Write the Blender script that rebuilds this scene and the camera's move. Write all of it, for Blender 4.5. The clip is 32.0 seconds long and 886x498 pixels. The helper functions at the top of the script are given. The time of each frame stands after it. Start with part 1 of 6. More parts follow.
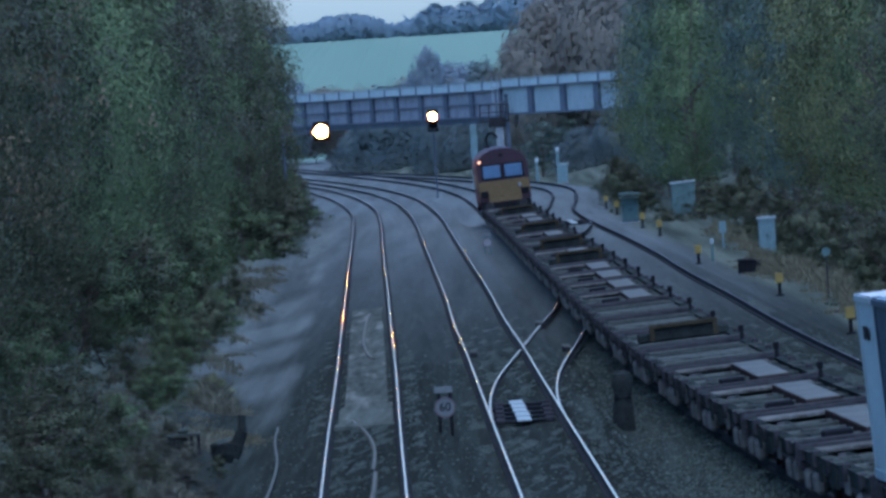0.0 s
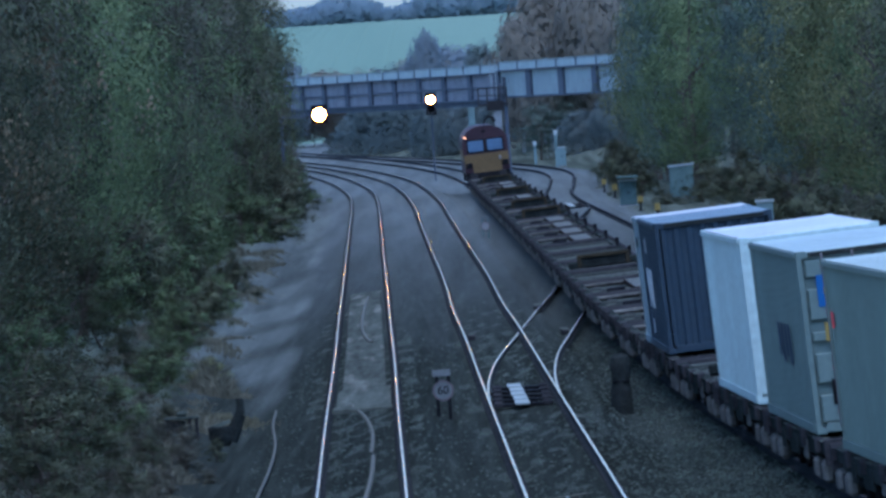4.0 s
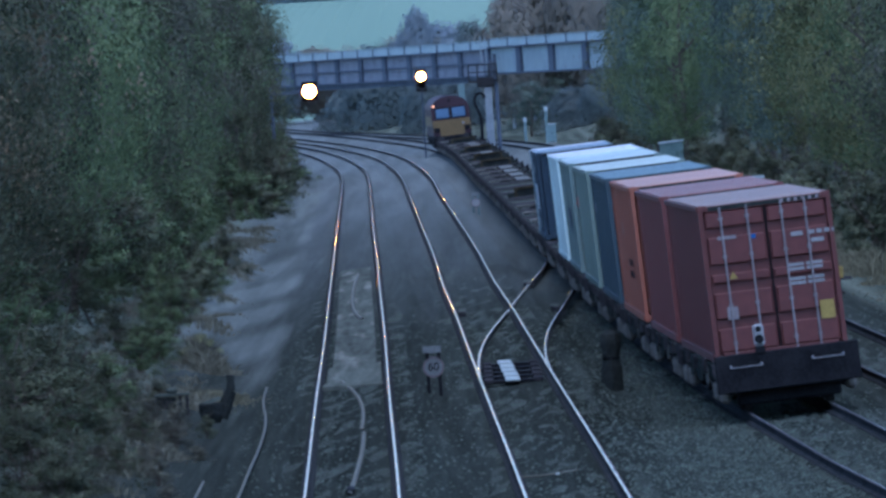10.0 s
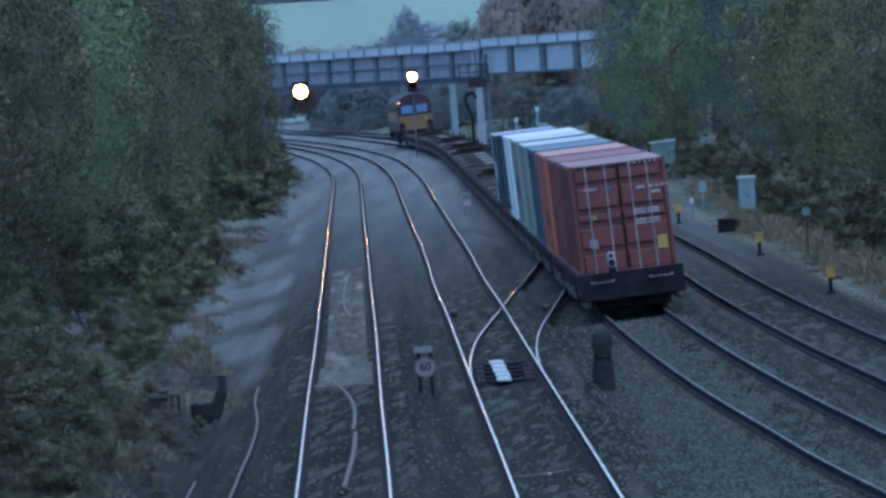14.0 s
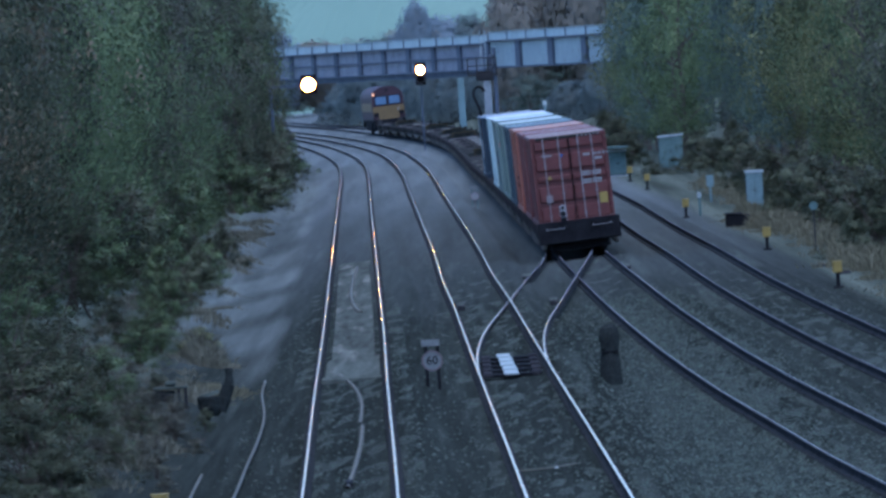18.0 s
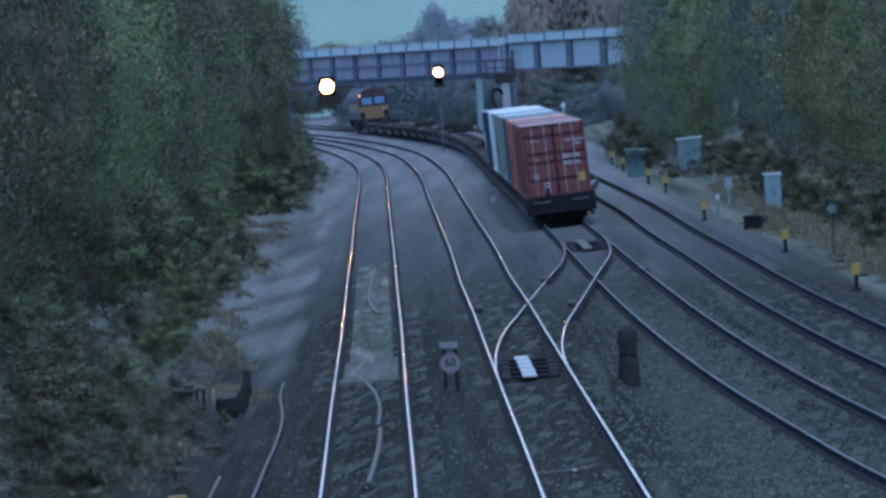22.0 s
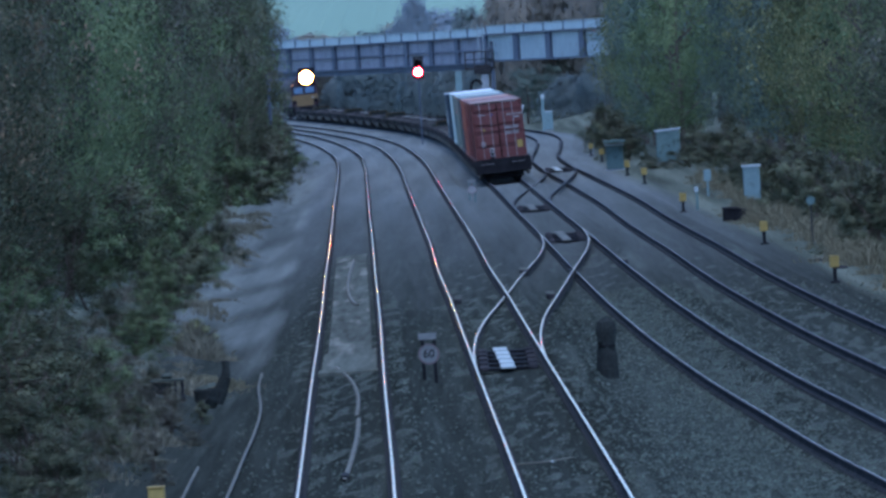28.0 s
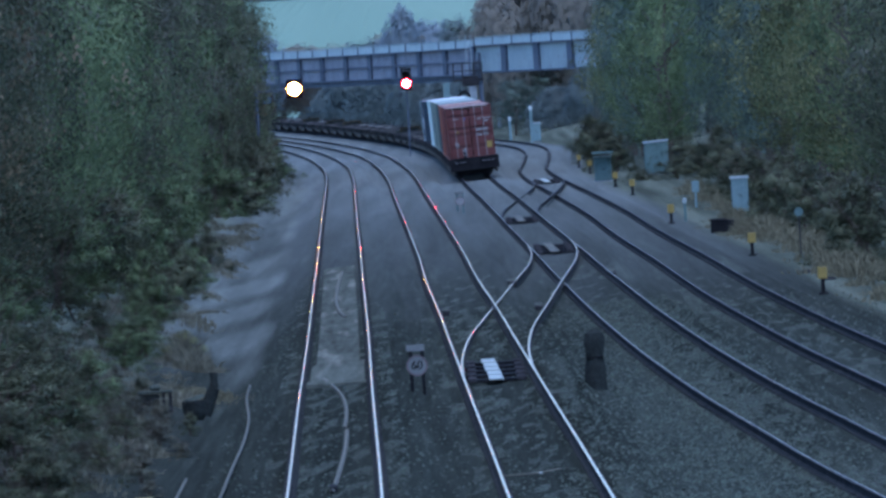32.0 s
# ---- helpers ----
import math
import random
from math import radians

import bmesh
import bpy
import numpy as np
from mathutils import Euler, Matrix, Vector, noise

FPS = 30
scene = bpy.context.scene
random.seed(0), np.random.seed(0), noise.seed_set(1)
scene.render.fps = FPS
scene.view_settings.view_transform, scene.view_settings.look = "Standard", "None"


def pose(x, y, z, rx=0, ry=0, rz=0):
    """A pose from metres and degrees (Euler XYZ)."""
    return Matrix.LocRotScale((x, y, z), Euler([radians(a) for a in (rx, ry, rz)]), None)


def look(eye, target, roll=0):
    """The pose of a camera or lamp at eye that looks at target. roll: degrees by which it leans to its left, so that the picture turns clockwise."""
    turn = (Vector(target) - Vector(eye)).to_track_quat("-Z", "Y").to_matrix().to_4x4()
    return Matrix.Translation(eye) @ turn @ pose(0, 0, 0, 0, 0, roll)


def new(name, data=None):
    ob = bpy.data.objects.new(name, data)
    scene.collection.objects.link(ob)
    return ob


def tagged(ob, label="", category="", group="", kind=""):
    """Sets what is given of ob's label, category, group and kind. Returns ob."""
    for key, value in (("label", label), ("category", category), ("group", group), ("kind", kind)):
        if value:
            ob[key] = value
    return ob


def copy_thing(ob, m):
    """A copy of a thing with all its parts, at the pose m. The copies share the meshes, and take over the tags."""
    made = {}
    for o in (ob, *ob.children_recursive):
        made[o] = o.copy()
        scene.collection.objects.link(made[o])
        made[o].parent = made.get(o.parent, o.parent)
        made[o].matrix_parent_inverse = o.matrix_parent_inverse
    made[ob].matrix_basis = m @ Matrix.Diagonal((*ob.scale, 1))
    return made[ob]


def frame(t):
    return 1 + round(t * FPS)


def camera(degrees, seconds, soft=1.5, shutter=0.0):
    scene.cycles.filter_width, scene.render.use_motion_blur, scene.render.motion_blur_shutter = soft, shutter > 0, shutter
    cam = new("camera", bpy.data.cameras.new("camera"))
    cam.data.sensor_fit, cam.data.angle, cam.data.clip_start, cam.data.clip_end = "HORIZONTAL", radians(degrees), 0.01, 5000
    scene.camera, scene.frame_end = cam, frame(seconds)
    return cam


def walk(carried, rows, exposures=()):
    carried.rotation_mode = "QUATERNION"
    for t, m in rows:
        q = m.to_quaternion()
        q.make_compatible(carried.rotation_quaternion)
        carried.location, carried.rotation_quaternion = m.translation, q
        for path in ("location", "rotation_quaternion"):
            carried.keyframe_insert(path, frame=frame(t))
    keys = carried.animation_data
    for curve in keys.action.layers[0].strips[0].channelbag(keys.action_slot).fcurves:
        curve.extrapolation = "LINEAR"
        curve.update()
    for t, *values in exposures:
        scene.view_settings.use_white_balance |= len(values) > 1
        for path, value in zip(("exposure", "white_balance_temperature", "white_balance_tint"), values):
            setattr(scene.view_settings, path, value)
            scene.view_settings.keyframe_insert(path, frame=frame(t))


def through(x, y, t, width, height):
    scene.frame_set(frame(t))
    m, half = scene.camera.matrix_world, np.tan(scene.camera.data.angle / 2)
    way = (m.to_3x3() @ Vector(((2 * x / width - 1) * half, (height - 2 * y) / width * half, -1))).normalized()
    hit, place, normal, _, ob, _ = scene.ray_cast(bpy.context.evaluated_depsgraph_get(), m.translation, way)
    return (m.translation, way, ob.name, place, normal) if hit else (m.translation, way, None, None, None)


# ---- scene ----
# The camera stands on a road bridge over the line, held in the hand at a long zoom.
EYE = Vector((0.0, 0.0, 6.9))


def aim(pan, tilt, roll):
    """Pan to the left, tilt upwards and lean, in degrees, from due +y."""
    way = Euler((radians(tilt), 0, radians(pan))).to_matrix() @ Vector((0, 1, 0))
    return look(EYE, EYE + way * 400, roll)


EXPOSURES = ((0.0, 0.97, 4900, 8), (13.0, 1.17, 5020, 11), (32.0, 1.19, 4950, 11))
cam = camera(5.13, 32.0, soft=3.0)
walk(cam, [
    (0, aim(0.1432, -0.8925, -3.709)), (0.5, aim(0.1905, -0.8879, -3.709)), (1, aim(0.1771, -0.9171, -3.709)),
    (1.5, aim(0.1665, -0.9280, -3.709)), (2, aim(0.1477, -0.9307, -3.709)), (2.5, aim(0.1088, -0.9530, -3.709)),
    (3, aim(0.1200, -0.9725, -3.709)), (3.5, aim(0.1418, -0.9881, -3.709)), (5.5, aim(0.1225, -0.9934, -3.704)),
    (6, aim(0.1364, -1.0310, -3.696)), (6.5, aim(0.1263, -1.0481, -3.751)), (7, aim(0.1371, -1.0419, -3.774)),
    (7.5, aim(0.1050, -1.0472, -3.761)), (8, aim(0.1340, -1.0550, -3.682)), (8.5, aim(0.1441, -1.0369, -3.755)),
    (9, aim(0.0710, -1.0572, -3.713)), (9.5, aim(0.0909, -1.0812, -3.714)), (10, aim(0.0916, -1.1293, -3.730)),
    (10.5, aim(0.1039, -1.1208, -3.750)), (11, aim(0.0498, -1.1208, -3.754)), (11.5, aim(0.0631, -1.1394, -3.746)),
    (12, aim(0.1166, -1.1192, -3.788)), (12.5, aim(0.0095, -1.1012, -3.781)), (13, aim(0.0867, -1.1452, -3.763)),
    (13.5, aim(0.0451, -1.1563, -3.773)), (14, aim(0.0420, -1.1318, -3.790)), (14.5, aim(0.0662, -1.1552, -3.763)),
    (16.5, aim(0.0591, -1.1726, -3.690)), (17, aim(0.1159, -1.1642, -3.679)), (17.5, aim(0.0662, -1.1727, -3.657)),
    (18, aim(0.0876, -1.1670, -3.616)), (18.5, aim(0.0942, -1.1591, -3.608)), (19, aim(0.1158, -1.1766, -3.607)),
    (19.5, aim(0.1662, -1.1803, -3.612)), (20, aim(0.1107, -1.1687, -3.584)), (20.5, aim(0.1729, -1.1452, -3.703)),
    (21, aim(0.1636, -1.1495, -3.618)), (21.5, aim(0.2190, -1.1527, -3.674)), (22, aim(0.1924, -1.1476, -3.555)),
    (22.5, aim(0.1382, -1.1453, -3.581)), (23, aim(0.0960, -1.1614, -3.518)), (23.5, aim(0.1103, -1.1891, -3.500)),
    (24, aim(0.1169, -1.1962, -3.526)), (24.5, aim(0.1305, -1.1775, -3.503)), (25, aim(0.1102, -1.1746, -3.477)),
    (25.5, aim(0.0860, -1.1820, -3.475)), (27.5, aim(0.0980, -1.1938, -3.449)), (28, aim(0.0728, -1.2063, -3.415)),
    (28.5, aim(0.0843, -1.2097, -3.435)), (29, aim(0.0887, -1.1862, -3.414)), (29.5, aim(0.0821, -1.1727, -3.438)),
    (30, aim(0.0127, -1.1741, -3.390)), (30.5, aim(0.0484, -1.2039, -3.380)), (31, aim(0.0796, -1.1878, -3.356)),
    (31.5, aim(0.0255, -1.1707, -3.329)), (32, aim(-0.0000, -1.1437, -3.434)),
], exposures=EXPOSURES)

# ---- world and light: a dull blue dusk ----
world = bpy.data.worlds.new("dusk_sky")
scene.world = world
world.use_nodes = True
wn, wl = world.node_tree.nodes, world.node_tree.links
sky = wn.new("ShaderNodeTexSky")
sky.sky_type, sky.sun_disc = "NISHITA", False
sky.sun_elevation, sky.sun_rotation = radians(62), radians(180)
sky.dust_density, sky.air_density, sky.ozone_density = 1.75, 1.0, 4.5
wl.new(sky.outputs[0], wn["Background"].inputs[0])
wn["Background"].inputs[1].default_value = 0.15
sun = new("sun", bpy.data.lights.new("sun", "SUN"))
sun.data.energy, sun.data.angle, sun.data.color = 0.5, radians(60), (1.0, 0.95, 0.9)
sun.matrix_world = look((15, -30, 130), (0, 0, 0))


# ---- materials ----
def mat(name, a, b, rough=0.85, metal=0.0, scale=1.0, fine=18.0, bump=0.3, spread=0.0, spec=0.1, dirt=None, dirt_at=0.55):
    """A surface between the colours a and b at two scales, with relief; spread varies it from piece to piece."""
    m = bpy.data.materials.new(name)
    m.use_nodes = True
    n, l = m.node_tree.nodes, m.node_tree.links
    p = n["Principled BSDF"]
    co = n.new("ShaderNodeTexCoord")
    big, small = n.new("ShaderNodeTexNoise"), n.new("ShaderNodeTexNoise")
    for tex, sc in ((big, scale), (small, fine)):
        tex.inputs["Scale"].default_value, tex.inputs["Detail"].default_value = sc, 5
        l.new(co.outputs["Object"], tex.inputs["Vector"])
    mix = n.new("ShaderNodeMath")
    mix.operation = "MULTIPLY_ADD"
    mix.inputs[1].default_value = 0.55
    l.new(small.outputs[0], mix.inputs[0])
    half = n.new("ShaderNodeMath")
    half.operation = "MULTIPLY"
    half.inputs[1].default_value = 0.55
    l.new(big.outputs[0], half.inputs[0])
    l.new(half.outputs[0], mix.inputs[2])
    ramp = n.new("ShaderNodeValToRGB")
    ramp.color_ramp.elements[0].position, ramp.color_ramp.elements[1].position = 0.38, 0.72
    ramp.color_ramp.elements[0].color, ramp.color_ramp.elements[1].color = (*a, 1), (*b, 1)
    l.new(mix.outputs[0], ramp.inputs[0])
    colour = ramp.outputs[0]
    if dirt:
        spots = n.new("ShaderNodeTexNoise")
        spots.inputs["Scale"].default_value, spots.inputs["Detail"].default_value = scale * 2.7, 7
        l.new(co.outputs["Object"], spots.inputs["Vector"])
        edge = n.new("ShaderNodeMapRange")
        edge.inputs[1].default_value, edge.inputs[2].default_value = dirt_at, dirt_at + 0.15
        l.new(spots.outputs[0], edge.inputs[0])
        over = n.new("ShaderNodeMix")
        over.data_type = "RGBA"
        l.new(edge.outputs[0], over.inputs[0])
        l.new(colour, over.inputs[6])
        over.inputs[7].default_value = (*dirt, 1)
        colour = over.outputs[2]
    if spread:
        info = n.new("ShaderNodeObjectInfo")
        geo = n.new("ShaderNodeNewGeometry")
        add = n.new("ShaderNodeMath")
        add.operation = "MULTIPLY_ADD"
        add.inputs[1].default_value = 0.6
        twice = n.new("ShaderNodeMath")
        twice.operation = "MULTIPLY"
        twice.inputs[1].default_value = 1.4
        l.new(info.outputs["Random"], twice.inputs[0])
        l.new(geo.outputs["Random Per Island"], add.inputs[0])
        l.new(twice.outputs[0], add.inputs[2])
        rng = n.new("ShaderNodeMapRange")
        rng.inputs[2].default_value = 2.0
        rng.inputs[3].default_value, rng.inputs[4].default_value = 1 - spread, 1 + spread
        l.new(add.outputs[0], rng.inputs[0])
        hsv = n.new("ShaderNodeHueSaturation")
        l.new(rng.outputs[0], hsv.inputs["Value"])
        l.new(colour, hsv.inputs["Color"])
        colour = hsv.outputs[0]
    l.new(colour, p.inputs["Base Color"])
    p.inputs["Roughness"].default_value, p.inputs["Metallic"].default_value = rough, metal
    p.inputs["Specular IOR Level"].default_value = spec
    if bump:
        bp = n.new("ShaderNodeBump")
        bp.inputs["Strength"].default_value, bp.inputs["Distance"].default_value = bump, 0.05
        l.new(small.outputs[0], bp.inputs["Height"])
        l.new(bp.outputs[0], p.inputs["Normal"])
    return m


def leafy(name, a, b, spread=0.3, through=0.15):
    """Leaves: a dull surface through which some light passes."""
    m = mat(name, a, b, 0.75, 0, 2.5, 9, 0, spread)
    n, l = m.node_tree.nodes, m.node_tree.links
    p, out = n["Principled BSDF"], n["Material Output"]
    ramp = [q for q in n if q.type == "VALTORGB"][0].color_ramp.elements
    ramp[0].position, ramp[1].position = 0.43, 0.64
    thin, mix = n.new("ShaderNodeBsdfTranslucent"), n.new("ShaderNodeMixShader")
    l.new(p.inputs["Base Color"].links[0].from_socket, thin.inputs[0])
    mix.inputs[0].default_value = through
    l.new(p.outputs[0], mix.inputs[1])
    l.new(thin.outputs[0], mix.inputs[2])
    l.new(mix.outputs[0], out.inputs[0])
    return m


def drawn_out(m):
    """Lets the stains of a surface run along the line."""
    n, l = m.node_tree.nodes, m.node_tree.links
    co = [q for q in n if q.type == "TEX_COORD"][0]
    run = n.new("ShaderNodeMapping")
    run.inputs["Scale"].default_value = (1.0, 0.05, 1.0)
    l.new(co.outputs["Object"], run.inputs["Vector"])
    for tex in [q for q in n if q.type == "TEX_NOISE"]:
        l.new(run.outputs[0], tex.inputs["Vector"])
    return m


def glow(name, colour, strength):
    m = bpy.data.materials.new(name)
    m.use_nodes = True
    p = m.node_tree.nodes["Principled BSDF"]
    p.inputs["Base Color"].default_value = (*colour, 1)
    p.inputs["Emission Color"].default_value = (*colour, 1)
    p.inputs["Emission Strength"].default_value = strength
    return m


def ground_material():
    """Ballast, bank soil, chalky waste and pasture, laid out by the plan's masks with broken edges; distance haze and
    the heaps' shade are put into the masks.
    """
    m = mat("railway_ground", (0.0168, 0.0187, 0.0156), (0.0405, 0.0457, 0.0378), 1.0, 0, 0.5, 6, 0.35, 0, 0.0, (0.0648, 0.0727, 0.0591), 0.6)
    n, l = m.node_tree.nodes, m.node_tree.links
    p = n["Principled BSDF"]
    colour = p.inputs["Base Color"].links[0].from_socket
    co = n.new("ShaderNodeTexCoord")
    # dust and oil lie in streaks along the tracks
    run = n.new("ShaderNodeMapping")
    run.inputs["Scale"].default_value = (1.0, 0.016, 1.0)
    l.new(co.outputs["Object"], run.inputs["Vector"])
    for tex in [q for q in n if q.type == "TEX_NOISE"]:
        l.new(run.outputs[0], tex.inputs["Vector"])
    # the first layer pales the ballast with distance, as haze would
    for name, a, b, sc, ragged, lo, hi in (("stone", (0.108, 0.117, 0.11), (0.142, 0.153, 0.145), 0.9, 0.25, 0.15, 1.1), ("soil", (0.049, 0.055, 0.041), (0.118, 0.128, 0.096), 0.9, 0.9, 0.7, 1.25), ("shaded_spoil", (0.075, 0.082, 0.073), (0.142, 0.152, 0.135), 0.9, 0.9, 0.7, 1.25), ("pasture", (0.158, 0.225, 0.165), (0.192, 0.26, 0.192), 0.02, 0.9, 0.7, 1.25)):
        tex = n.new("ShaderNodeTexNoise")
        tex.inputs["Scale"].default_value, tex.inputs["Detail"].default_value = sc, 8
        l.new(run.outputs[0], tex.inputs["Vector"])
        ramp = n.new("ShaderNodeValToRGB")
        ramp.color_ramp.elements[0].position, ramp.color_ramp.elements[1].position = 0.36, 0.66
        ramp.color_ramp.elements[0].color, ramp.color_ramp.elements[1].color = (*a, 1), (*b, 1)
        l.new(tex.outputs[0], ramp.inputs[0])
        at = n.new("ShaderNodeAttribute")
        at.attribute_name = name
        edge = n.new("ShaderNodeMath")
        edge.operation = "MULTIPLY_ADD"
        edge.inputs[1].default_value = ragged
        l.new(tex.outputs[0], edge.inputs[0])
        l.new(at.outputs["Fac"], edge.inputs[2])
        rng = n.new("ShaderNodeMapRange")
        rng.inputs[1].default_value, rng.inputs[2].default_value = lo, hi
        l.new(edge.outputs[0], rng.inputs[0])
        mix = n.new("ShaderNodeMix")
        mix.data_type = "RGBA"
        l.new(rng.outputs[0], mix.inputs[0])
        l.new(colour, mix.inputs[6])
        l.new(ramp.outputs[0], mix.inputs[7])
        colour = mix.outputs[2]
    grain = n.new("ShaderNodeTexNoise")
    grain.inputs["Scale"].default_value, grain.inputs["Detail"].default_value = 16, 3
    l.new(co.outputs["Object"], grain.inputs["Vector"])
    level = n.new("ShaderNodeMapRange")
    level.inputs[1].default_value, level.inputs[2].default_value = 0.25, 0.75
    level.inputs[3].default_value, level.inputs[4].default_value = 0.55, 1.45
    l.new(grain.outputs[0], level.inputs[0])
    hsv = n.new("ShaderNodeHueSaturation")
    l.new(level.outputs[0], hsv.inputs["Value"])
    l.new(colour, hsv.inputs["Color"])
    l.new(hsv.outputs[0], p.inputs["Base Color"])
    return m


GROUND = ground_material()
RAIL_SIDE = mat("rusty_rail_side", (0.02267, 0.02464, 0.02668), (0.05291, 0.05491, 0.05483), 1.0, 0.0, 2, 20, 0.3, 0, 0.0)
RAIL_TOP = mat("polished_rail_head", (0.224, 0.217, 0.224), (0.35, 0.343, 0.35), 0.08, 0.52, 0.7, 9, 0.015, 0, 0.0)
SLEEPER = mat("weathered_concrete_sleeper", (0.04248, 0.04788, 0.03939), (0.09752, 0.1094, 0.09049), 1.0, 0, 0.6, 9, 0.3, 0.25, 0.0)
STONE = mat("loose_ballast_stone", (0.05187, 0.06054, 0.04823), (0.1259, 0.1465, 0.1168), 1.0, 0, 3, 25, 0, 0.6, 0.0)
PAN = drawn_out(mat("worn_concrete_pan", (0.04788, 0.0513, 0.0419), (0.1129, 0.1214, 0.09918), 1.0, 0, 0.7, 5, 0.2, 0.05, 0.0, (0.1881, 0.1847, 0.1505), 0.54))
# dark girder steel, lightened and blued in its colour for distance haze
GIRDER = mat("haze_tinted_girder_steel", (0.05426, 0.06504, 0.08568), (0.1121, 0.1261, 0.1527), 0.8, 0.1, 0.5, 5, 0.3)
RAIL_MID = mat("worn_rail_head", (0.105, 0.102, 0.111), (0.18, 0.174, 0.186), 0.16, 0.3, 0.7, 9, 0.02, 0, 0.0)
RAIL_DULL = mat("dull_rail_head", (0.0855, 0.0798, 0.0836), (0.152, 0.1425, 0.1482), 0.25, 0.22, 0.7, 9, 0.05, 0, 0.0)
CONCRETE = mat("pale_concrete", (0.1938, 0.2052, 0.2109), (0.3306, 0.342, 0.3477), 0.9, 0, 0.6, 8, 0.3)
STEEL_GREY = mat("weathered_grey_girder_paint", (0.2047, 0.2457, 0.2468), (0.3311, 0.378, 0.3732), 0.7, 0.1, 0.5, 5, 0.2, 0, 0.3, (0.1204, 0.0756, 0.04816), 0.62)
STEEL_DARK = mat("dark_rusted_steel", (0.02006, 0.02027, 0.0228), (0.05685, 0.05345, 0.0532), 0.95, 0.0, 0.9, 8, 0.3, 0, 0.0)
PARAPET = mat("pale_parapet_paint", (0.2956, 0.3543, 0.3511), (0.4117, 0.4687, 0.4544), 0.7, 0, 0.6, 6, 0.1)
TWIG = mat("withered_brown_stems", (0.057, 0.04332, 0.0342), (0.1482, 0.114, 0.08892), 0.9, 0, 2, 20, 0, 0.3)
# bark lightened for haze, for the trees beyond the bridge
BARK_PALE = mat("haze_paled_bark", (0.224, 0.24, 0.24), (0.352, 0.376, 0.376), 0.95, 0, 2, 20, 0.3)
BARK = mat("grey_brown_bark", (0.04655, 0.03724, 0.02926), (0.1596, 0.133, 0.1064), 0.95, 0, 2, 20, 0.8)
LEAF_GREEN = leafy("dull_green_leaves", (0.06156, 0.08226, 0.03933), (0.1683, 0.2065, 0.09441))
LEAF_OLIVE = leafy("olive_autumn_leaves", (0.062, 0.072, 0.034), (0.24, 0.238, 0.105))
LEAF_BROWN = leafy("brown_autumn_leaves", (0.056, 0.05375, 0.0408), (0.1624, 0.1525, 0.1056))
LEAF_DARK = leafy("dark_evergreen_leaves", (0.03363, 0.0407, 0.02173), (0.1346, 0.139, 0.08146))
# haze over the far wood is put into this pale blue colour
LEAF_FAR = leafy("haze_tinted_far_wood", (0.2538, 0.3185, 0.3587), (0.2888, 0.3553, 0.3955), 0.06, 0.55)
LEAF_TAN = leafy("tan_withered_leaves", (0.1037, 0.07934, 0.04598), (0.245, 0.1895, 0.117))
# needles made bluer and lighter for the haze before the farther trees
LEAF_FIR = leafy("haze_blued_fir_needles", (0.06589, 0.08602, 0.06977), (0.1449, 0.1814, 0.1396))
# these three leaf colours hold the distance haze as paleness and grey
LEAF_MIST = leafy("haze_greyed_leaves", (0.1512, 0.1815, 0.1742), (0.2099, 0.2419, 0.2277), 0.06, 0.55)
LEAF_BARE = leafy("haze_paled_bare_twigs", (0.2232, 0.2592, 0.2822), (0.2736, 0.3152, 0.3394), 0.06, 0.55)
LEAF_RUST = leafy("haze_paled_russet_leaves", (0.2173, 0.2019, 0.1689), (0.2949, 0.2669, 0.2141), 0.06, 0.55)
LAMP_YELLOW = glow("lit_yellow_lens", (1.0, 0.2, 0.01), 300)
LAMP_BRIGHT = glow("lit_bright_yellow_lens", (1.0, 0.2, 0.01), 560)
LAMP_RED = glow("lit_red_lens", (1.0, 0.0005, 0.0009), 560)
LAMP_TAIL = glow("lit_tail_lens", (1.0, 0.0012, 0.0018), 210)
GLOW_SPOT = glow("glowing_warm_spot", (1.0, 0.4, 0.18), 1.2)
HOOD = mat("dark_hood_paint", (0.114, 0.114, 0.114), (0.152, 0.152, 0.152), 0.8, 0, 2, 20, 0, 0, 0.1)
BLACK = mat("matt_black_paint", (0.006, 0.006, 0.0075), (0.0195, 0.0195, 0.021), 0.8, 0, 2, 20, 0.1, 0, 0.05)
RUST = mat("rusty_wagon_steel", (0.01459, 0.01776, 0.0162), (0.04201, 0.04776, 0.04255), 1.0, 0.0, 1.2, 12, 0.3, 0.2, 0.0)
RUST_PALE = mat("pale_rusted_steel", (0.0323, 0.0361, 0.03165), (0.08075, 0.08483, 0.07076), 1.0, 0.0, 1.2, 12, 0.3, 0.2, 0.0)
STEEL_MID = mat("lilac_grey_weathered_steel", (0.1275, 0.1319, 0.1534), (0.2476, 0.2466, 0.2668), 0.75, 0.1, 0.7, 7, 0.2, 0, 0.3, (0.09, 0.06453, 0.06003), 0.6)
PALE_PLATE = mat("pale_worn_deck_plate", (0.0713, 0.0713, 0.0598), (0.138, 0.1357, 0.1127), 0.8, 0.0, 0.8, 10, 0.1)
WHITE_MARK = mat("white_marking_paint", (0.185, 0.185, 0.185), (0.2829, 0.2774, 0.272), 0.6, 0, 2, 20, 0)
LETTER_WHITE = mat("white_lettering_paint", (0.448, 0.476, 0.476), (0.63, 0.658, 0.644), 0.6, 0, 2, 20, 0)
LETTER_DARK = mat("dark_blue_lettering_paint", (0.019, 0.0266, 0.057), (0.038, 0.0494, 0.095), 0.6, 0, 2, 20, 0)
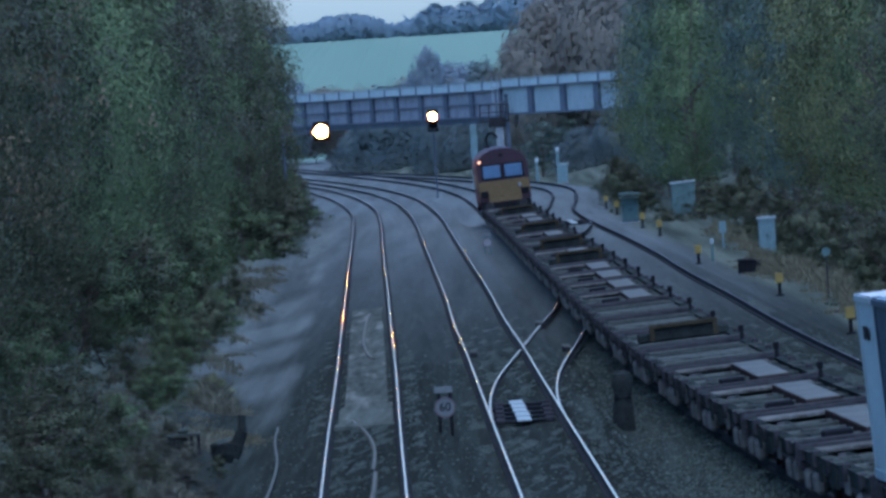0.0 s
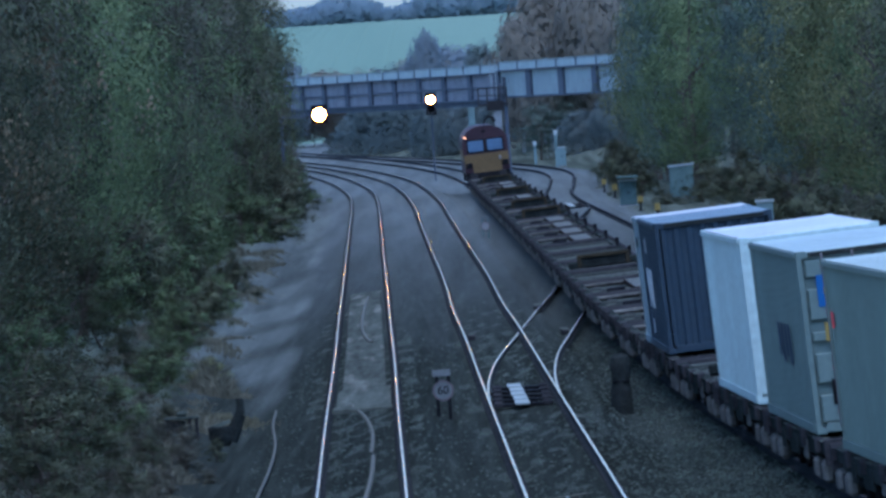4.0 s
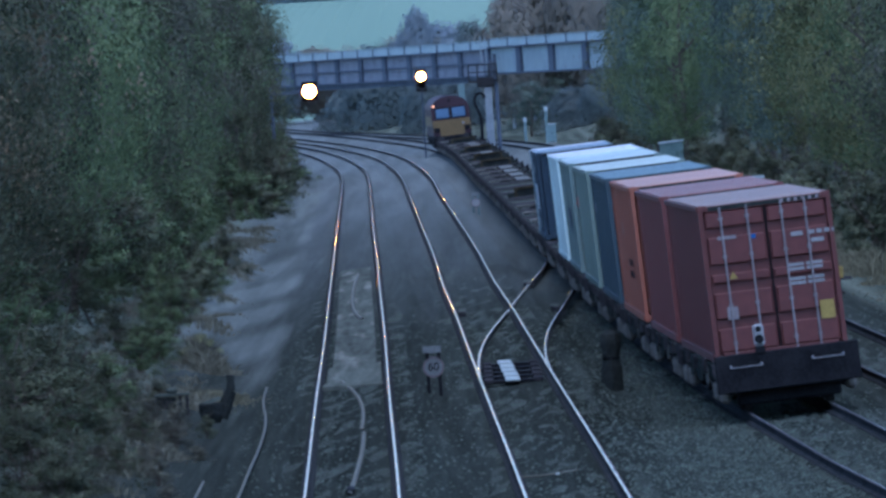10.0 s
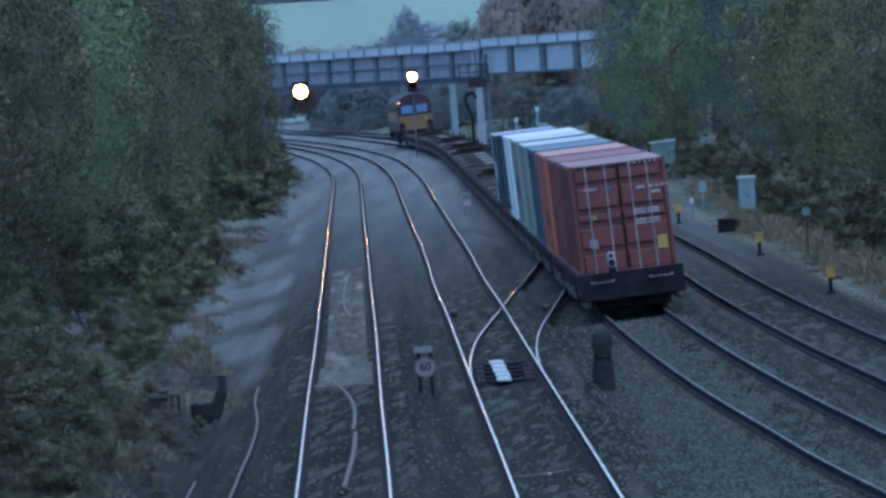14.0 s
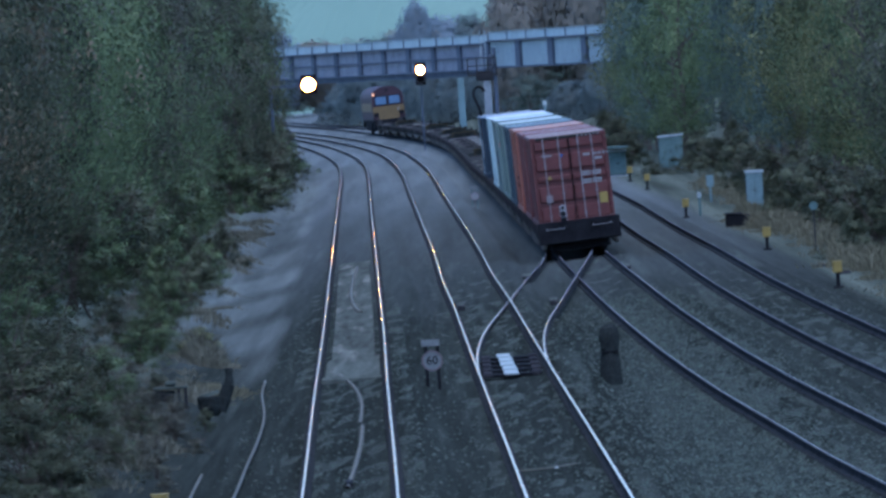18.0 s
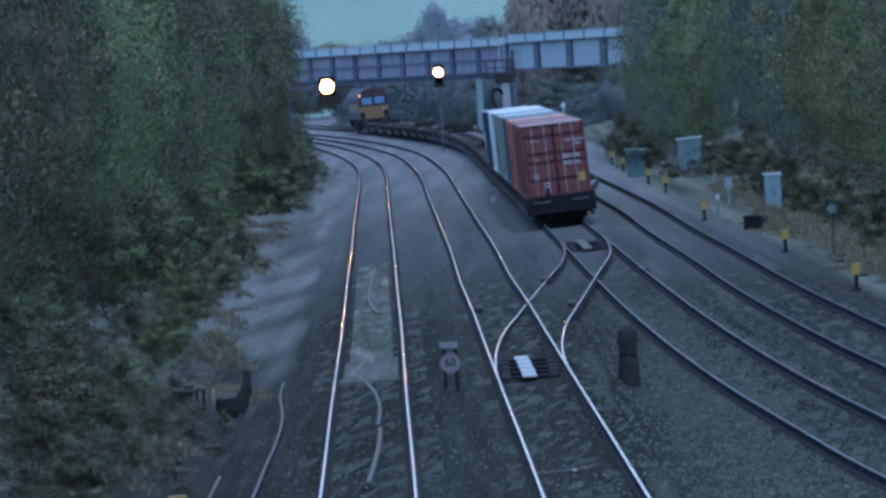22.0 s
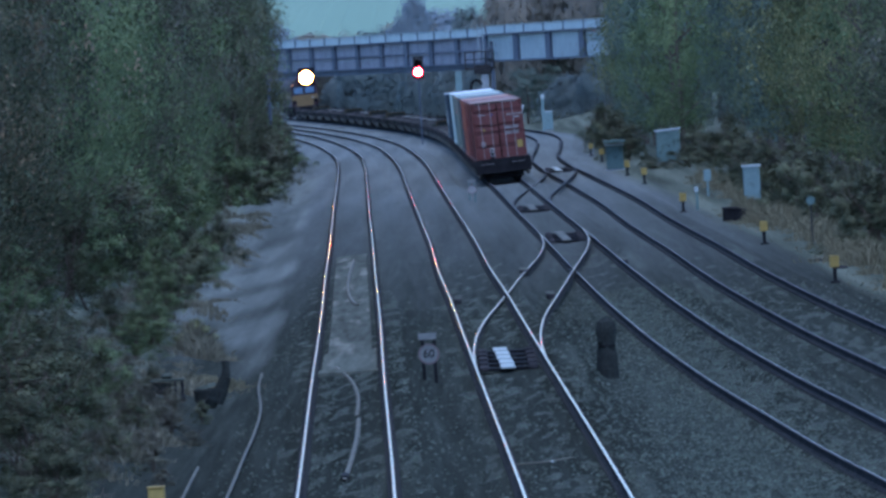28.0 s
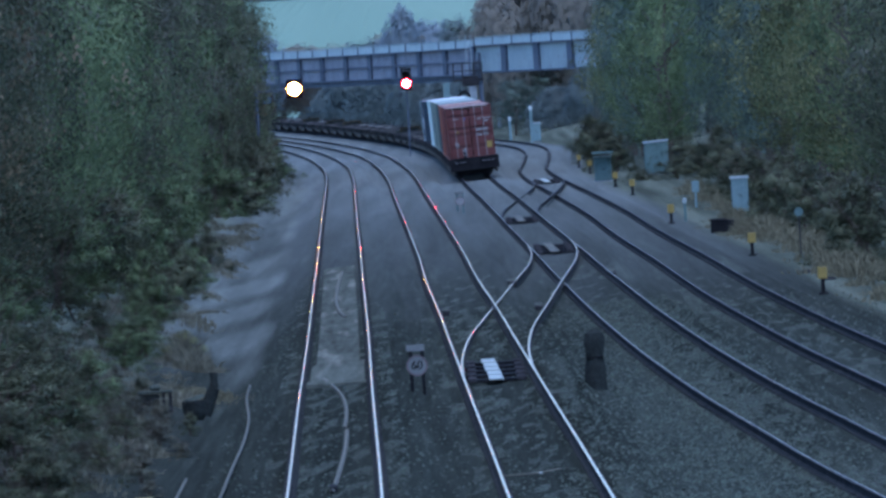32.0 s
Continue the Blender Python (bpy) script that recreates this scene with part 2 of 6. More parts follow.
YELLOW_MARK = mat("faded_yellow_marking", (0.209, 0.152, 0.0475), (0.323, 0.2375, 0.0684), 0.6, 0, 2, 20, 0)
BLUE_MARK = mat("blue_marking_paint", (0.0228, 0.0798, 0.228), (0.0342, 0.114, 0.2964), 0.6, 0, 2, 20, 0)
RED_MARK = mat("red_marking_paint", (0.76, 0.057, 0.076), (0.8, 0.095, 0.095), 0.6, 0, 2, 20, 0)
ROD_STEEL = mat("galvanised_lock_rod", (0.152, 0.1292, 0.1292), (0.266, 0.2375, 0.2375), 0.6, 0.2, 2, 20, 0)
AXLE_BOX = mat("pale_dusty_axle_box", (0.05771, 0.0558, 0.05002), (0.1347, 0.127, 0.1096), 1.0, 0.0, 1.5, 12, 0.3, 0.35, 0.0, (0.03078, 0.02693, 0.025), 0.6)
RED_BROWN = mat("red_brown_wagon_paint", (0.02431, 0.0182, 0.0169), (0.04972, 0.0364, 0.0312), 0.9, 0.0, 1.2, 12, 0.2, 0.2, 0.0)
RIM_RUST = mat("rust_yellow_rim", (0.02887, 0.02475, 0.0165), (0.06187, 0.05115, 0.033), 0.9, 0.0, 1.2, 12, 0.2, 0.2, 0.0)
DECK_DUST = mat("dusty_wagon_deck", (0.0342, 0.03705, 0.0323), (0.1216, 0.1273, 0.1083), 1.0, 0, 1.2, 9, 0.3, 0.2, 0.0, (0.0152, 0.0133, 0.0133), 0.55)
CAB_GREY = mat("pale_grey_cabinet_paint", (0.1111, 0.1676, 0.171), (0.1881, 0.2565, 0.2599), 0.6, 0, 0.8, 10, 0.05, 0, 0.3, (0.1368, 0.171, 0.1539), 0.66)
CAB_WHITE = mat("white_cabinet_roof", (0.288, 0.336, 0.336), (0.416, 0.456, 0.448), 0.5, 0, 0.8, 10, 0.05)
# grey paint dimmed for the haze and growth that veil the farther cabinets
CAB_DIM = mat("dimmed_grey_cabinet_paint", (0.076, 0.1178, 0.114), (0.1425, 0.1938, 0.1824), 0.8, 0, 0.8, 10, 0.05, 0, 0.0, (0.057, 0.0798, 0.0608), 0.55)
YELLOW_BOX = mat("yellow_box_paint", (0.2099, 0.1534, 0.04199), (0.3068, 0.2261, 0.05814), 0.6, 0, 2, 14, 0.05, 0, 0.3, (0.1938, 0.1373, 0.04845), 0.66)
CABLE = mat("dusty_orange_pipe", (0.08482, 0.08056, 0.06232), (0.1532, 0.1474, 0.1155), 0.8, 0, 1, 8, 0.1)
GRASS_DRY = leafy("dry_straw_grass", (0.0798, 0.076, 0.0532), (0.1748, 0.1634, 0.114))
STRAW = leafy("pale_straw_tussocks", (0.08151, 0.07706, 0.04742), (0.2001, 0.1808, 0.1126))
BOARD = mat("pale_cover_board_paint", (0.2423, 0.2707, 0.2494), (0.3562, 0.3848, 0.3562), 0.7, 0, 2, 14, 0)
SIGN_GREY = mat("weathered_sign_white", (0.113, 0.1197, 0.117), (0.1795, 0.1862, 0.1795), 0.6, 0, 2, 14, 0)
SIGN_RIM = mat("dull_red_sign_rim", (0.095, 0.0798, 0.0798), (0.152, 0.1178, 0.1178), 0.6, 0, 2, 14, 0)
DARK_SHEET = mat("dark_brown_sheeting", (0.0152, 0.01715, 0.01615), (0.03648, 0.03971, 0.03553), 0.95, 0, 3, 16, 0.5, 0, 0.0)


# ---- mesh helpers ----
def mesh(name, verts, faces, materials, index=None, smooth=False):
    me = bpy.data.meshes.new(name)
    me.from_pydata(verts, [], faces)
    for m in materials:
        me.materials.append(m)
    if index is not None:
        me.polygons.foreach_set("material_index", index)
    if smooth:
        me.polygons.foreach_set("use_smooth", [True] * len(me.polygons))
    me.update()
    return me


def part(name, bm, material, parent=None, label=""):
    """Links a bmesh as one mesh object, under its thing."""
    me = bpy.data.meshes.new(name)
    bm.to_mesh(me)
    bm.free()
    for m in material if isinstance(material, (list, tuple)) else [material]:
        me.materials.append(m)
    ob = new(name, me)
    if parent is not None:
        ob.parent = parent
    if label:
        tagged(ob, label)
    return ob


def box(bm, x0, x1, y0, y1, z0, z1, bevel=0.0, mi=0):
    v = [bm.verts.new(c) for c in ((x0, y0, z0), (x1, y0, z0), (x1, y1, z0), (x0, y1, z0), (x0, y0, z1), (x1, y0, z1), (x1, y1, z1), (x0, y1, z1))]
    fs = [bm.faces.new([v[i] for i in q]) for q in ((3, 2, 1, 0), (4, 5, 6, 7), (0, 1, 5, 4), (1, 2, 6, 5), (2, 3, 7, 6), (3, 0, 4, 7))]
    for q in fs:
        q.material_index = mi
    if bevel:
        made = bmesh.ops.bevel(bm, geom=list({e for q in fs for e in q.edges}), offset=bevel, segments=1, affect="EDGES")
        for q in made["faces"]:
            q.material_index = mi
    return bm


def boxes(*rows, bevel=0.0):
    bm = bmesh.new()
    for r in rows:
        box(bm, *r, bevel=bevel)
    return bm


def rod(bm, a, b, r, r2=None, n=8, cap=True):
    a, b = Vector(a), Vector(b)
    q = (b - a).to_track_quat("Z", "Y")
    r2 = r if r2 is None else r2
    rings = []
    for c, rr in ((a, r), (b, r2)):
        rings.append([bm.verts.new(c + q @ Vector((rr * math.cos(k * math.tau / n), rr * math.sin(k * math.tau / n), 0))) for k in range(n)])
    for k in range(n):
        bm.faces.new((rings[0][k], rings[0][(k + 1) % n], rings[1][(k + 1) % n], rings[1][k]))
    if cap:
        bm.faces.new(rings[0][::-1])
        bm.faces.new(rings[1])
    return bm


def empty(name, x=0.0, y=0.0, z=0.0, rz=0.0):
    e = new(name)
    e.matrix_basis = pose(x, y, z, 0, 0, rz)
    return e


# ---- the plan of the tracks: (distance, sideways) of each centre line ----
LINE_A = ((-60, -0.37), (60, -1.25), (157, -1.96), (200, -2.35), (242, -2.7), (302, -3.25), (345, -3.63), (403, -4.17), (484, -4.89), (560, -5.6), (610, -6.25), (660, -7.4), (714, -9.05), (770, -11.3), (808, -13.2), (900, -18.8), (1050, -30))
LINE_B = ((-60, 3.28), (60, 2.3), (150, 1.56), (167, 1.41), (195, 1.15), (234, 0.8), (264, 0.54), (293, 0.24), (335, -0.07), (391, -0.59), (470, -1.34), (560, -2.2), (625, -3.2), (675, -4.3), (710, -5.4), (776, -8.1), (850, -12.0), (900, -15.1), (1050, -26))
LINE_C = ((-60, 18.0), (60, 11.0), (110, 8.5), (146, 6.95), (158, 6.5), (172, 6.1), (190, 5.6), (215, 5.08), (240, 4.7), (285, 4.22), (335, 3.8), (392, 3.28), (445, 2.83), (500, 2.28), (560, 1.78), (621, 1.2), (673, 0.42), (744, -1.5), (800, -3.9), (843, -6.1), (905, -9.5), (1050, -19), (1300, -42))
LINE_D = ((-60, 21.5), (60, 14.6), (120, 11.2), (160, 9.8), (193, 9.0), (214, 8.52), (235, 8.15), (265, 7.75), (310, 7.4), (350, 7.02), (400, 6.72), (445, 6.25), (490, 5.7), (520, 5.38), (550, 5.3), (606, 6.05), (655, 6.5), (690, 6.05), (720, 4.9), (776, 1.5), (850, -3.5), (1000, -16))
CANT = 0.06


def line(pts):
    """A smooth curve through the plan's points: gives sideways for distance."""
    ys = np.array([q[0] for q in pts], float)
    xs = np.array([q[1] for q in pts], float)
    slope = np.gradient(xs, ys)

    def at(y):
        y = np.asarray(y, float)
        k = np.clip(np.searchsorted(ys, y) - 1, 0, len(ys) - 2)
        h = ys[k + 1] - ys[k]
        t = (y - ys[k]) / h
        return ((2 * t**3 - 3 * t**2 + 1) * xs[k] + (t**3 - 2 * t**2 + t) * h * slope[k] + (3 * t**2 - 2 * t**3) * xs[k + 1] + (t**3 - t**2) * h * slope[k + 1])

    return at


TRACK = {k: line(v) for k, v in dict(A=LINE_A, B=LINE_B, C=LINE_C, D=LINE_D).items()}


def cross(a, b, y0, y1, q=0.3):
    """A crossover's centre line from track a to track b: a curve, a straight and a curve back."""
    m = 1 / (1 - q)

    def at(y):
        t = np.clip((np.asarray(y, float) - y0) / (y1 - y0), 0, 1)
        u = np.minimum(t, 1 - t)
        e = np.where(u < q, m * u * u / (2 * q), m * (u - q / 2))
        e = np.where(t < 0.5, e, 1 - e)
        return TRACK[a](y) * (1 - e) + TRACK[b](y) * e

    return at


RAIL_PROFILE = ((-0.036, -0.016), (-0.025, -0.006), (-0.014, -0.0014), (0.0, 0.0), (0.014, -0.0014), (0.025, -0.006), (0.036, -0.016), (0.037, -0.03), (0.012, -0.05), (0.012, -0.13), (0.07, -0.15), (-0.07, -0.15), (-0.012, -0.13), (-0.012, -0.05), (-0.037, -0.03))


def sweep_rail(at, side, y0, y1, step, drop=0.0, top=None):
    ys = np.arange(y0, y1 + step * 0.5, step)
    xs = at(ys) + side * 0.7525
    z = (CANT * 1.505 if side > 0 else 0.0) - drop
    n, edge = len(RAIL_PROFILE), 1 if top else 0
    verts = [(x + px, y, z + pz) for x, y in zip(xs, ys) for px, pz in RAIL_PROFILE]
    faces, index = [], []
    for i in range(len(ys) - 1):
        for k in range(n):
            faces.append((i * n + k, i * n + (k + 1) % n, (i + 1) * n + (k + 1) % n, (i + 1) * n + k))
            index.append(0 if edge < k < 5 - edge else 1)
    me = mesh("rail", verts, faces, [top or RAIL_TOP, RAIL_SIDE], index)
    me.polygons.foreach_set("use_smooth", [k == 0 for k in index])
    return me


def make_track(name, at, y0, y1, label, step=4.0, drop=0.0, top=None):
    t = tagged(empty(name), label, "railway track", kind="structure")
    for side in (-1, 1):
        r = new("rail", sweep_rail(at, side, y0, y1, step, drop, top))
        r.parent = t
    return t


LINES = {}
LINES["A"] = make_track("track_1", TRACK["A"], -50, 1040, "running line with polished steel rails on grey ballast")
LINES["B"] = make_track("track_2", TRACK["B"], -50, 1040, "running line with polished steel rails and a crossover")
LINES["C"] = make_track("track_3", TRACK["C"], -50, 1120, "running line with polished rails under the freight train", top=RAIL_MID)
LINES["D"] = make_track("track_4", TRACK["D"], -50, 990, "duller running line beside the yellow boxes", top=RAIL_DULL)
make_track("crossover_1", cross("B", "C", 205, 348), 205, 348, "crossover rails linking two running lines", 2.0, 0.003)
make_track("crossover_2", cross("C", "D", 395, 512), 395, 512, "distant crossover rails linking two running lines", 2.0, 0.003, RAIL_DULL)


def ground_z(x, y):
    """The formation lies level; banks rise outside it; a hill closes the distance."""
    yc = np.clip(y, -50, 1000)
    left = TRACK["A"](yc) - 2.6
    right = np.maximum(TRACK["D"](yc), TRACK["C"](yc)) + 3.2
    out = left - x
    z = np.full(np.shape(x), -0.24)
    lump = np.sin(y * 0.155 + 0.9 * np.sin(y * 0.043) - 2.6 * (x + 5)) * 0.6
    fade = np.clip((1250 - y) / 250, 0, 1)
    z = z + fade * np.clip(out, 0, 3.5) * 0.16 + fade * np.clip(out - 3.5, 0, 9) * 0.38 + 0.16 * np.clip(out, 0, 1.6) * lump * 0.9 * np.clip((y - 215) / 60, 0, 1)
    z = z + fade * np.clip(x - right - 3.4, 0, 12) * 0.2
    # each track lies on a shoulder of ballast, tilted with its cant
    for key in "ABCD":
        off = x - TRACK[key](yc)
        z = np.maximum(z, np.where(np.abs(off) < 1.75, -0.245 + 0.06 * np.clip((1.75 - np.abs(off)) / 0.35, 0, 1) + CANT * np.clip(off + 0.75, -0.5, 2.25), -9.0))
    far = np.clip((y - 1300) / 1450, 0, 1)
    return z + 23.6 * far * far * (3 - 2 * far)


def make_ground():
    xs = np.concatenate([np.array([-2500, -900, -300, -120, -60, -40, -30, -25]), np.arange(-21, -10, 0.5), np.arange(-10, 13, 0.2), np.arange(13, 26, 0.5), np.array([30, 40, 60, 120, 300, 900, 2500])])
    ys = np.concatenate([np.array([-900, -200]), np.arange(-60, 120, 10.0), np.arange(120, 300, 2.0), np.arange(300, 600, 3), np.arange(600, 1000, 6), np.arange(1000, 3200, 60), np.array([3600, 4500])])
    X, Y = np.meshgrid(xs, ys)
    # the columns follow the curve of the lines
    curve = TRACK["B"](np.clip(Y, -50, 1000)) - TRACK["B"](200)
    X = X + curve * np.clip(1 - (np.abs(X) - 26) / 300, 0, 1)
    Z = ground_z(X, Y)
    near = (np.abs(X) < 24) & (Y > 120) & (Y < 700)
    rng = np.random.default_rng(3)
    Z = Z + near * rng.normal(0, 0.008, Z.shape) * np.clip((380 - Y) / 150, 0.12, 1)
    nx = len(xs)
    verts = np.stack([X.ravel(), Y.ravel(), Z.ravel()], 1).tolist()
    faces = [(j * nx + i, j * nx + i + 1, (j + 1) * nx + i + 1, (j + 1) * nx + i) for j in range(len(ys) - 1) for i in range(nx - 1)]
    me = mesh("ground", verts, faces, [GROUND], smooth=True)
    yc = np.clip(Y, -50, 1000)
    out = TRACK["A"](yc) - 1.5 - X
    rim = X - np.maximum(TRACK["D"](yc), TRACK["C"](yc)) - 2.0
    along = np.clip((Y - 205) / 40, 0, 1) * np.clip((720 - Y) / 60, 0, 1)
    # the sine follows the lumps, painting light crests and shaded hollows on the heaps
    masks = {"stone": np.clip((Y - 235) / 290, 0, 1) * 0.95, "soil": np.clip(np.maximum(out - 2.0, rim) / 1.5, 0, 1), "shaded_spoil": np.clip(out / 0.8, 0, 1) * np.clip((3.9 - out) / 1.4, 0, 1) * along * np.clip(0.78 + 0.26 * np.sin(Y * 0.155 + 0.9 * np.sin(Y * 0.043) - 2.6 * (X + 5)), 0, 1), "pasture": np.clip((Y - 1200) / 60, 0, 1)}
    for name, v in masks.items():
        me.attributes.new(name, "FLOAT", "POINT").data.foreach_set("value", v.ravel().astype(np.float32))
    return tagged(new("ground", me), "grey ballast formation between earth banks and a green hill", "ground", kind="structure")


make_ground()


BOX8 = ((0, 1, 2, 3), (4, 7, 6, 5), (0, 4, 5, 1), (1, 5, 6, 2), (2, 6, 7, 3), (3, 7, 4, 0))


def block(x, y, half_x, half_y, z0, z1, taper=1.0):
    return [(x + dx * half_x * q, y + dy * half_y * q, z) for z, q in ((z0, 1.0), (z1, taper)) for dx, dy in ((-1, -1), (-1, 1), (1, 1), (1, -1))]


def make_bed(name, label, material, sides, half_x, half_y, z0, z1, taper, far):
    """Sleepers or baseplates, one every 0.65 m: singly on a near stretch of the lines, joined elsewhere."""
    one = mesh(name, block(0, 0, half_x, half_y, z0, z1, taper), BOX8, [material])
    tilt = math.degrees(math.atan(CANT))
    verts, faces = [], []
    for key in "ABCD":
        for side in sides:
            y = -50.0
            while y < 640:
                x = float(TRACK[key](y)) + side
                if 150 < y < far:
                    s = new(name, one)
                    s.parent = LINES[key]
                    s.matrix_basis = pose(x, y, CANT * (side + 0.75), 0, -tilt, 0)
                else:
                    n = len(verts)
                    verts += [(vx, vy, vz + CANT * (side + vx - x + 0.75)) for vx, vy, vz in block(x, y, half_x, half_y, z0, z1, taper)]
                    faces += [tuple(n + i for i in q) for q in BOX8]
                y += 0.65
    rest = new(name + "s", mesh(name + "s", verts, faces, [material]))
    return tagged(rest, label, name + "s", kind="stuff")


make_bed("sleeper", "weathered concrete sleepers bedded in the ballast", SLEEPER, (0.0,), 1.25, 0.13, -0.3, -0.188, 1.0, 198)
make_bed("baseplate", "dark rusted rail baseplates along the sleepers", RAIL_SIDE, (-0.7525, 0.7525), 0.12, 0.13, -0.25, -0.142, 0.9, 174)


def make_gravel():
    """Loose ballast stones standing proud of the formation."""
    rng = np.random.default_rng(17)
    n = 26000
    y = 138 + 130 * rng.uniform(0, 1, n) ** 1.6
    x = np.where(rng.uniform(0, 1, n) < 0.6, rng.normal(4.6, 1.1, n), rng.uniform(-4.4, 11.5, n))
    for key in "ABCD":
        off = np.abs(x - TRACK[key](y))
        x = np.where(np.abs(off - 0.75) < 0.12, x + 0.3, x)
    z = ground_z(x, y)
    r = 0.026 * rng.uniform(0.6, 1.7, n)
    d = np.array([(1, 0, 0), (0, 1, 0), (-1, 0, 0), (0, -1, 0), (0, 0, 1)], float)
    v = np.stack([x, y, z], 1)[:, None, :] + (d[None] + rng.normal(0, 0.25, (n, 5, 3))) * r[:, None, None]
    faces = [(5 * k + i, 5 * k + (i + 1) % 4, 5 * k + 4) for k in range(n) for i in range(4)]
    g = new("gravel", mesh("gravel", v.reshape(-1, 3).tolist(), faces, [STONE]))
    return tagged(g, "loose grey ballast stones between the tracks", "gravel", kind="stuff")


make_gravel()

# ---- trees ----
def crown_normals(v, from_core, from_spray, own=0.22, tuft=0.8):
    """Leaves lie like scales on their spray and crown: a soft normal for each, and on which side of the leaf it stands."""
    flat = np.cross(v[:, 1] - v[:, 0], v[:, 2] - v[:, 0])
    flat /= np.linalg.norm(flat, axis=1)[:, None] + 1e-9
    core = from_core / (np.linalg.norm(from_core, axis=1)[:, None] + 1e-9)
    spray = from_spray / (np.linalg.norm(from_spray, axis=1)[:, None] + 1e-9)
    out = core + tuft * spray
    across = np.einsum("ij,ij->i", flat, out)
    out = out + own * flat * np.sign(across)[:, None]
    return out / (np.linalg.norm(out, axis=1)[:, None] + 1e-9), across


def leaf_mesh(name, material, n, size, seed, shape, ragged=0.28, gap=0.0, per=80, shell=0.65):
    """A crown of n small leaf sprays: dense near an uneven outline of height 1 and half-width 0.5, gathered in sprays, with gaps; shell says how flat the leaves lie on it."""
    rng = np.random.default_rng(seed)
    m = max(40, n // per)
    z = rng.uniform(0.02, 1.0, m)
    ang = rng.uniform(0, math.tau, m)
    ph = rng.uniform(0, math.tau, 6)
    bumpy = 1 + ragged * (np.sin(3 * ang + 9 * z + ph[0]) * 0.5 + np.sin(5 * ang - 14 * z + ph[1]) * 0.4 + np.sin(8 * ang + 21 * z + ph[2]) * 0.3)
    rad = 0.5 * shape(z) * bumpy * rng.uniform(0.8 if shell > 0.8 else 0.12, 1.0, m) ** 0.42
    keep = np.sin(4 * ang + 11 * z + ph[3]) + np.sin(2 * ang - 17 * z + ph[4]) > -2 + gap
    rad = np.where(keep, rad, rad * 0.45)
    cc = np.stack([rad * np.cos(ang), rad * np.sin(ang), z + rng.normal(0, 0.012, m)], 1)
    pick = rng.integers(0, m, n)
    p = cc[pick] + rng.normal(0, 1, (n, 3)) * np.array([0.042, 0.042, 0.03 if size < 0.02 else 0.05])
    a = rng.normal(0, 1, (n, 3))
    a /= np.linalg.norm(a, axis=1)[:, None]
    core = p - np.array([0, 0, 0.45])
    core /= np.linalg.norm(core, axis=1)[:, None]
    a -= shell * np.einsum("ij,ij->i", a, core)[:, None] * core
    b = np.cross(a, rng.normal(0, 1, (n, 3)) + 3 * shell * core)
    b /= np.linalg.norm(b, axis=1)[:, None]
    sz = size * rng.uniform(0.55, 1.6, n)[:, None]
    flat = np.array([1.0, 1.0, 0.6 if size < 0.0178 else 1.1])
    a, b = a * flat, b * flat
    v = np.stack([p - a * sz * 0.7 - b * sz * 0.45, p - a * sz * 0.5 + b * sz * 0.55, p + a * sz], 1)
    out, across = crown_normals(v, core, p - cc[pick], *((0.1, 0.15) if shell > 0.8 else ()))
    v = np.where((across < 0)[:, None, None], v[:, ::-1], v).reshape(-1, 3)
    me = bpy.data.meshes.new(name)
    me.vertices.add(3 * n)
    me.vertices.foreach_set("co", v.ravel())
    me.loops.add(3 * n)
    me.loops.foreach_set("vertex_index", np.arange(3 * n))
    me.polygons.add(n)
    me.polygons.foreach_set("loop_start", np.arange(0, 3 * n, 3))
    me.polygons.foreach_set("use_smooth", np.ones(n, bool))
    me.materials.append(material)
    me.update(calc_edges=True)
    me.normals_split_custom_set_from_vertices(np.repeat(out, 3, 0).tolist())
    return me


def trunk_mesh(name, seed, limbs=3, twigs=2, reach=1.0, bark=BARK):
    """A tapered trunk with limbs and twigs, in a unit of the tree's height."""
    rng = random.Random(seed)
    bm = bmesh.new()
    base, r = Vector((0, 0, -0.03)), 0.02
    for k in range(5):
        tip = base + Vector((rng.uniform(-0.025, 0.025), rng.uniform(-0.025, 0.025), 0.17))
        rod(bm, base, tip, r, r * 0.75, 6, False)
        for _ in range(limbs if k else 0):
            a = rng.uniform(0, math.tau)
            out = Vector((math.cos(a), math.sin(a), rng.uniform(0.35, 1.1))) * rng.uniform(0.12, 0.22) * reach
            mid = base.lerp(tip, rng.random())
            rod(bm, mid, mid + out, r * 0.45, r * 0.14, 5, False)
            for _ in range(twigs):
                e = mid + out * rng.uniform(0.35, 1)
                d = Vector((rng.uniform(-1, 1), rng.uniform(-1, 1), rng.uniform(0.0, 1.3))) * 0.1 * reach
                rod(bm, e, e + d, r * 0.15, r * 0.05, 3, False)
                rod(bm, e + d * 0.6, e + d * 0.6 + Vector((rng.uniform(-1, 1), rng.uniform(-1, 1), rng.uniform(-0.2, 1))) * 0.05 * reach, r * 0.08, r * 0.03, 3, False)
        base, r = tip, r * 0.75
    me = bpy.data.meshes.new(name)
    bm.to_mesh(me)
    bm.free()
    me.materials.append(bark)
    return me


